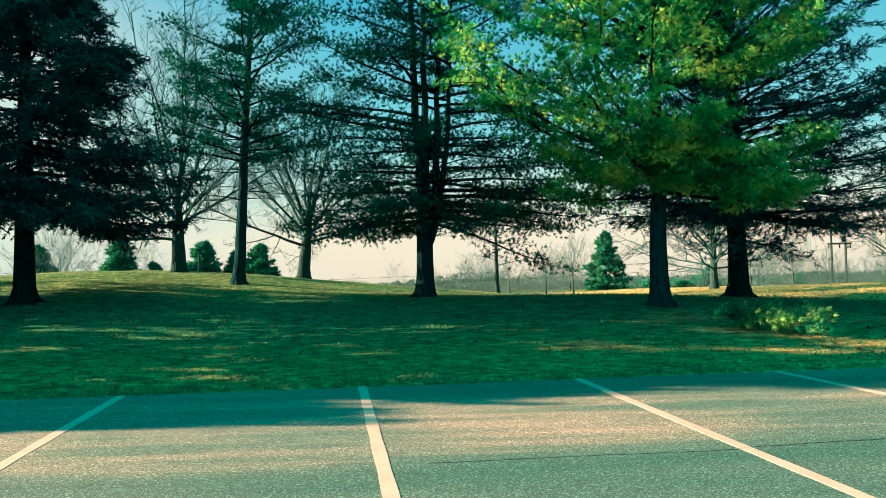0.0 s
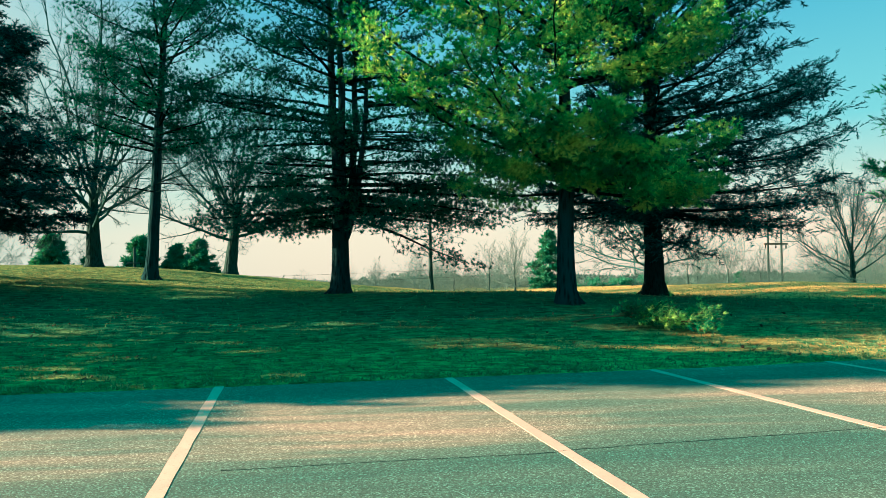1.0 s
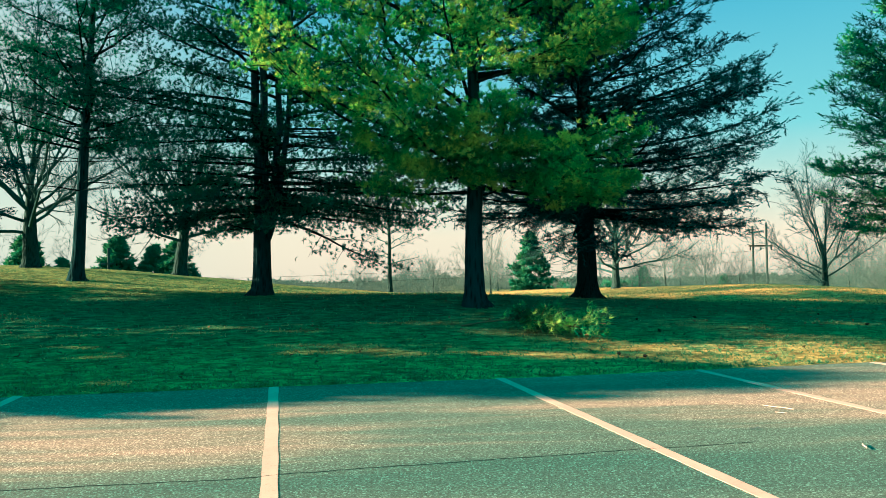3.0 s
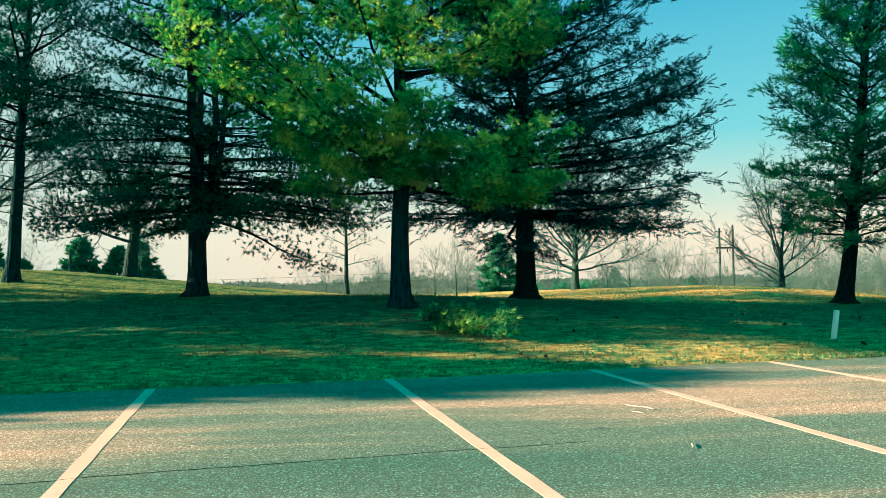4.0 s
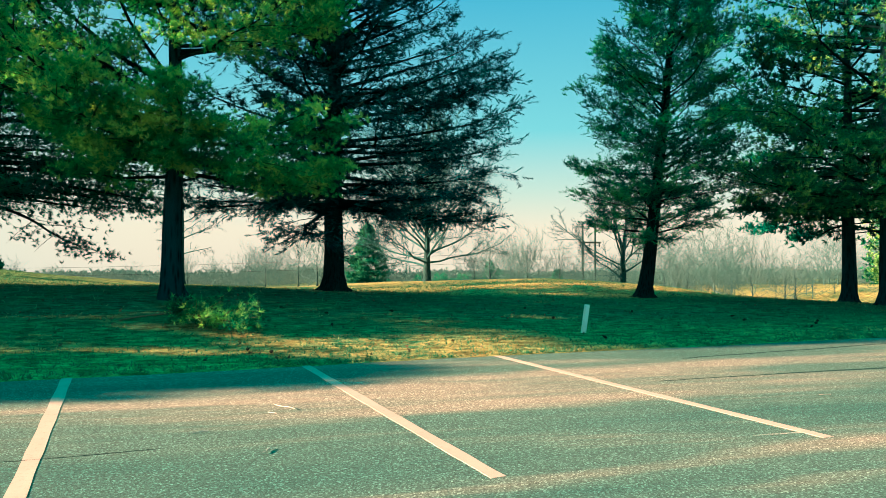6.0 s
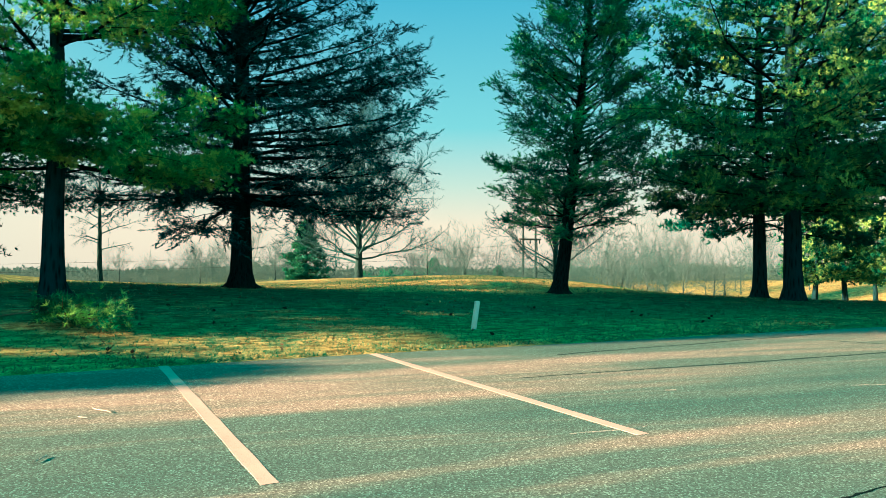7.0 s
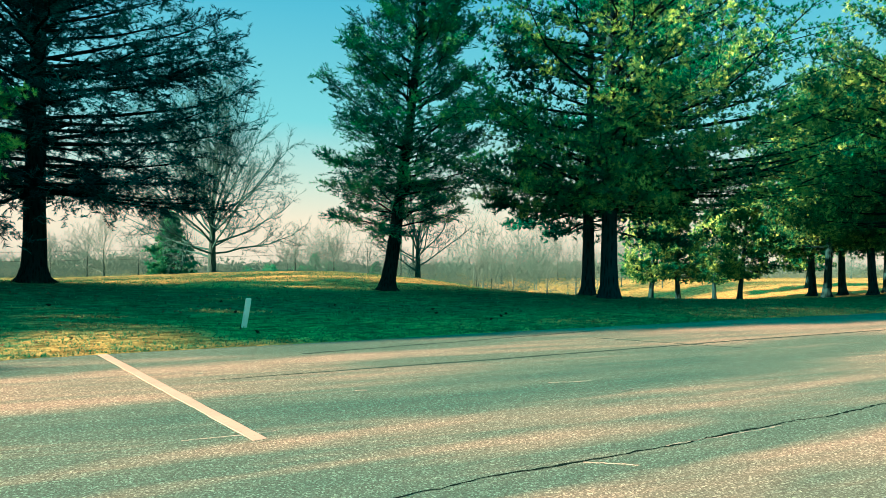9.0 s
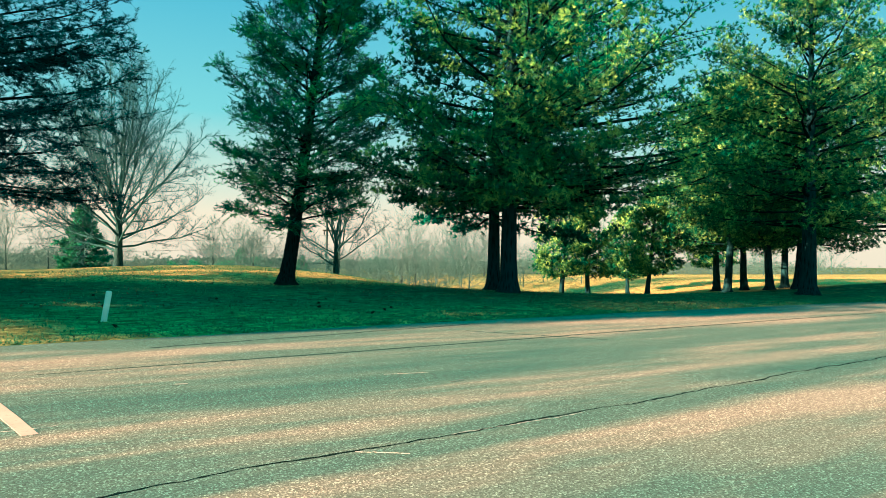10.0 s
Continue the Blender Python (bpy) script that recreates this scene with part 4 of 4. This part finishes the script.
def plant_far_woods():
    rng = np.random.default_rng(61)
    kinds = []
    for i in range(5):
        t, b = bare_tree(70 + i, 7.0, 0.07, 0.5, counts=(11, 7, 4), ratio=(0.6, 0.5, 0.5), open_deg=(12, 68), leader=0.36, lift=0.08, sides=(5, 3, 3, 3), segs=(4, 3, 2), crown=3.2, fine=0.012)
        kinds.append((np.concatenate(t.v + b.v), t.f + [f for f in b.f], [len(v) for v in t.v + b.v]))
    woods = Build()

    def put(kind, x, y, k, turn, z):
        v, fs, sizes = kinds[kind]
        c, s = math.cos(turn), math.sin(turn)
        q = np.c_[(v[:, 0] * c - v[:, 1] * s) * k + x, (v[:, 0] * s + v[:, 1] * c) * k + y, v[:, 2] * k + z]
        woods.v.append(q.astype(np.float32))
        trunk_n = sizes[0]
        for n, f in enumerate(fs):
            woods.f.append(f + woods.n + (trunk_n if n else 0))
        woods.n += len(q)

    spots = [(rng.uniform(24, 62), rng.uniform(56, 80), rng.uniform(0.42, 0.7)) for _ in range(14)]
    spots += [(rng.uniform(-2, 20), rng.uniform(85, 110), rng.uniform(0.5, 0.95)) for _ in range(18)]
    spots += [(rng.uniform(-60, 0), rng.uniform(95, 130), rng.uniform(0.45, 0.8)) for _ in range(16)]
    spots += [(rng.uniform(48, 110), rng.uniform(50, 95), rng.uniform(0.8, 1.2)) for _ in range(16)]
    spots += [(rng.uniform(52, 120), rng.uniform(62, 110), rng.uniform(0.55, 0.9)) for _ in range(16)]
    spots += [(rng.uniform(18, 60), rng.uniform(56, 76), rng.uniform(0.45, 0.75)) for _ in range(16)]
    spots += [(rng.uniform(-8, 14), rng.uniform(62, 84), rng.uniform(0.3, 0.55)) for _ in range(9)]
    spots += [(rng.uniform(-48, -22), rng.uniform(45, 75), rng.uniform(0.8, 1.2)) for _ in range(10)]
    spots += [(rng.uniform(38, 70), rng.uniform(50, 72), rng.uniform(0.8, 1.2)) for _ in range(8)]
    # a close thicket where the ground falls away behind the mound
    for _ in range(34):
        x = rng.uniform(23, 47)
        spots.append((x, 47 - (x - 26) * 0.4 + rng.uniform(0, 14), rng.uniform(0.44, 0.7)))
    for x, y, k in spots:
        put(int(rng.integers(0, 5)), x, y, k, rng.uniform(0, 6.3), float(height(x, y)) - 0.3)
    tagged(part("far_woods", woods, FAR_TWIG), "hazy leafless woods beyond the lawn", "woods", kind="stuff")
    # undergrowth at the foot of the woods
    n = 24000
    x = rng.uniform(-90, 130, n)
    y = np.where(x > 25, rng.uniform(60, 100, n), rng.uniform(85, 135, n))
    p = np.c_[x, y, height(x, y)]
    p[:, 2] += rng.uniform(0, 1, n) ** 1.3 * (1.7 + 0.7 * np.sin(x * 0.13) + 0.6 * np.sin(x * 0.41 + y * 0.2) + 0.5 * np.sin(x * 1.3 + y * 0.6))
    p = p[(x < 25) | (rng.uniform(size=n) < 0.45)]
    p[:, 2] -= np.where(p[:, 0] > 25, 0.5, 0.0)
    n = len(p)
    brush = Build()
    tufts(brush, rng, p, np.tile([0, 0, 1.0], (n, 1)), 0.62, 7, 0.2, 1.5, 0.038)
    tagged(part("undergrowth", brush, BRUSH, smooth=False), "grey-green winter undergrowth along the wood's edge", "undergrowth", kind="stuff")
    # the treeline that closes the fields
    n = 14000
    x = rng.uniform(-330, 330, n)
    y = rng.uniform(170, 230, n)
    p = np.c_[x, y, height(x, y)]
    p[:, 2] += rng.uniform(0, 1, n) ** 0.8 * (3.0 + 0.9 * np.sin(x * 0.05) + 0.8 * np.sin(x * 0.17 + 1) + 0.8 * np.sin(x * 0.53) + 0.6 * np.sin(x * 1.1 + 2))
    p[:, 2] -= np.where(x > 30, 0.9, 0.2)
    tree_line = Build()
    tufts(tree_line, rng, p, np.tile([0, 0, 1.0], (n, 1)), 1.0, 4, 0.2, 1.5, 0.32)
    n = 9000
    x = rng.uniform(-330, 330, n)
    y = rng.uniform(232, 246, n)
    low = np.c_[x, y, height(x, y) + rng.uniform(0, 1, n) * (2.3 + 0.5 * np.sin(x * 0.11) + 0.4 * np.sin(x * 0.31))]
    tufts(tree_line, rng, low, np.tile([0, 0, 1.0], (n, 1)), 1.2, 4, 0.2, 1.5, 0.8)
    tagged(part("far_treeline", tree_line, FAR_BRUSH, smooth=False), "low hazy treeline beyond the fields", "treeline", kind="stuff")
    # dark low pines far off
    n = 2600
    x = rng.uniform(31, 47, n)
    y = 122 + rng.uniform(-4, 4, n)
    p = np.c_[x, y, height(x, y)]
    p[:, 2] += rng.uniform(0.3, 1, n) * (2.2 + 0.6 * np.sin(x * 1.3) + 0.4 * np.sin(x * 3.1))
    low = Build()
    tufts(low, rng, p, np.tile([0, 0, 1.0], (n, 1)), 0.6, 10, 0.1, 1.4, 0.12)
    tagged(part("far_pines", low, CEDAR, smooth=False), "low dark green pines on the skyline", "pines", kind="stuff")


# ---------------------------------------------------------------- things on the lawn
def make_post():
    x, y = 11.18, 11.80
    post = Build()
    box(post, -0.045, -0.03, -0.1, 0.045, 0.03, 0.485, 0.022)
    ob = part("marker_post", post, POST_PAINT)
    ob.matrix_world = pose(x, y, float(height(x, y)), 2, 8, 12)
    tagged(ob, "short leaning white marker post in the grass", "marker post")


def make_fallen_bough():
    rng = np.random.default_rng(91)
    root = root_at("fallen_bough", 4.0, 12.35, "broken green pine bough lying on the grass", "fallen branch", sink=0.0)
    s = np.linspace(0, 1, 12)
    stem = np.c_[-0.45 + 1.85 * s, 0.75 - 1.0 * s + 0.1 * np.sin(s * 5), 0.10 + 0.12 * np.sin(s * 3.0)]
    limb, leaves = Build(), Build()
    tubes(limb, stem[None], (0.018 * (1 - 0.75 * s))[None], 7)
    n = 46
    sj = rng.uniform(0.28, 1.0, (1, n))
    p, d = along(stem[None], sj)
    p, d = p[0], d[0]
    lat = rng.normal(size=(n, 3)) * np.array([0.5, 1, 0.38]) + np.array([0.5, 0, 0.18])
    d = unit(d * 0.7 + lat)
    ln = rng.uniform(0.3, 0.75, n)
    t = np.linspace(0, 1, 5)
    q = p[:, None] + d[:, None] * (ln[:, None, None] * t[:, None])
    q[..., 2] = np.maximum(q[..., 2], 0.03)
    tubes(limb, q, 0.008 * (1 - 0.7 * t)[None] * np.ones((n, 1)), 4)
    pos, way = along(q, rng.uniform(0.3, 1, (n, 11)))
    pos, way = pos.reshape(-1, 3) + rng.normal(size=(n * 11, 3)) * 0.06, unit(way.reshape(-1, 3) + rng.normal(size=(n * 11, 3)) * 0.4 + np.array([0, 0, 0.45]))
    pos[:, 2] = np.maximum(pos[:, 2], 0.04)
    tufts(leaves, rng, pos, way, 0.11, 20, 0.15, 1.1, 0.010)
    part("stem", limb, LITTER, root, "pale broken stem")
    part("foliage", leaves, DENSE_PINE, root, smooth=False)


def make_pylon():
    x, y = 36.4, 65.0
    z = float(height(x, y))
    root = new("utility_pole")
    root.location = (x, y, z - 0.5)
    root.rotation_euler = (0, 0, radians(8))
    tagged(root, "wooden utility poles joined by a crossarm", "utility pole")
    for dx, top in ((-0.72, 8.0), (0.72, 8.3)):
        p = Build()
        tubes(p, np.array([[[dx, 0, 0], [dx, 0, 4.0], [dx, 0, top]]]), np.array([[0.12, 0.11, 0.09]]), 10)
        part("pole", p, OLD_WOOD, root)
    a = Build()
    box(a, -1.25, -0.22, 6.05, 1.25, -0.10, 6.22, 0.01)
    arm = part("crossarm", a, RUST_ARM, root, "reddish wooden crossarm")
    a = Build()
    box(a, -1.25, -0.1, 7.6, -0.5, 0.0, 7.7, 0.01)
    part("top_arm", a, OLD_WOOD, root)
    for dx in (-1.1, 0.0, 1.1):
        i = Build()
        tubes(i, np.array([[[dx, -0.16, 5.72], [dx, -0.16, 5.85], [dx, -0.16, 6.05]]]), np.array([[0.05, 0.07, 0.03]]), 8)
        part("insulator", i, TAR, arm)
    for k in range(2):
        w = Build()
        s = np.linspace(0, 1, 40)
        tubes(w, np.c_[36.4 - 150 * s, 66 + 60 * s, z + 5.2 - 0.9 * k - 2.4 * np.sin(s * np.pi) ** 0.8][None], np.full((1, 40), 0.013), 4)
        tagged(part("power_line", w, TAR), "thin dark overhead power line", "power line", "power lines")
    root2 = new("utility_pole")
    root2.location = (-20.3, 58.0, float(height(-20.3, 58)))
    tagged(root2, "distant wooden utility pole with a short crossarm", "utility pole")
    p = Build()
    tubes(p, np.array([[[0, 0, -0.5], [0, 0, 2.0], [0, 0, 4.2]]]), np.array([[0.13, 0.12, 0.1]]), 8)
    part("pole", p, OLD_WOOD, root2)
    a = Build()
    box(a, -0.5, -0.22, 2.9, 0.5, -0.12, 3.02, 0.01)
    part("crossarm", a, OLD_WOOD, root2)


def make_grass():
    rng = np.random.default_rng(101)
    n = 76000
    x = rng.uniform(-15, 36, n)
    d = rng.uniform(0, 1, n) ** 1.6 * 17
    y = edge_y(x) + d + 0.01
    p = np.c_[x, y, height(x, y) - 0.004]
    keep = np.sin(x * 2.3 + np.sin(y * 3.1) * 1.5) * np.sin(y * 2.9 + x * 0.7) > rng.uniform(-1.6, 0.7, n)
    p = p[keep]
    g = Build()
    tufts(g, rng, p, np.tile([0, 0, 1.0], (len(p), 1)) + rng.normal(size=p.shape) * 0.3, rng.uniform(0.03, 0.075, len(p)), 4, 0.15, 1.25, 0.011)
    tagged(part("grass", g, BLADES, smooth=False), "short tufts of green and straw grass", "grass", kind="stuff")


def make_litter():
    rng = np.random.default_rng(111)
    # twigs and cones on the asphalt
    for x, y, turn, l in ((6.09, 7.20, -50, 0.30), (5.98, 6.95, -40, 0.10), (5.43, 6.37, 20, 0.12), (9.26, 9.84, 40, 0.09), (10.04, 8.1, 10, 0.10), (11.38, 6.56, -8, 0.12), (5.94, 5.70, 70, 0.14), (16.6, 9.15, 5, 0.5), (13.9, 5.6, 15, 0.2), (19.0, 9.1, 0, 0.3)):
        t = Build()
        s = np.linspace(-0.5, 0.5, 7)
        tubes(t, np.c_[s * l, 0.03 * l * np.sin(s * 9), 0.012 + 0 * s][None], (0.005 * (1 - 0.5 * np.abs(s)))[None], 5)
        ob = part("dry_twig", t, OLD_TWIG)
        ob.matrix_world = pose(x, y, 0.0, 0, 0, turn)
        tagged(ob, "small dry twig lying on the asphalt", "twig", "twigs on the asphalt")
    # pine cones in the grass
    first = None
    for _ in range(17):
        x = 3.5 + 14 * rng.uniform()
        y = float(edge_y(x)) + 0.4 + 5.5 * rng.uniform() ** 1.2
        m = pose(x, y, float(height(x, y)) + 0.03, rng.uniform(-40, 40), 80 + rng.uniform(-20, 20), rng.uniform(0, 360))
        if first is None:
            c = Build()
            s = np.linspace(0, 1, 9)
            tubes(c, np.c_[0 * s, 0 * s, s * 0.09 - 0.045][None], (0.006 + 0.016 * np.sin(np.pi * s ** 0.8) * (1 + 0.25 * np.cos(s * 26)))[None], 8)
            first = part("pine_cone", c, OLD_CONE)
            first.matrix_world = m
            tagged(first, "brown pine cone lying in the grass", "pine cone", "pine cones on the lawn")
        else:
            copy_thing(first, m)
    n = 900
    x = rng.uniform(-12, 30, n)
    y = edge_y(x) + rng.uniform(0.05, 10, n)
    b = Build()
    tufts(b, rng, np.c_[x, y, height(x, y) + 0.02], rng.normal(size=(n, 3)) * np.array([1, 1, 0.25]), 0.07, 3, 0.1, 1.0, 0.035)
    tagged(part("leaf_litter", b, LITTER, smooth=False), "scattered brown leaves and cones on the lawn", "leaf litter", kind="stuff")


make_ground()
make_asphalt()
make_lines()
make_joints()
plant_trees()
plant_bare_trees()
plant_far_bare()
plant_cedars()
make_post()
make_fallen_bough()
make_pylon()
plant_far_woods()
make_litter()
make_grass()
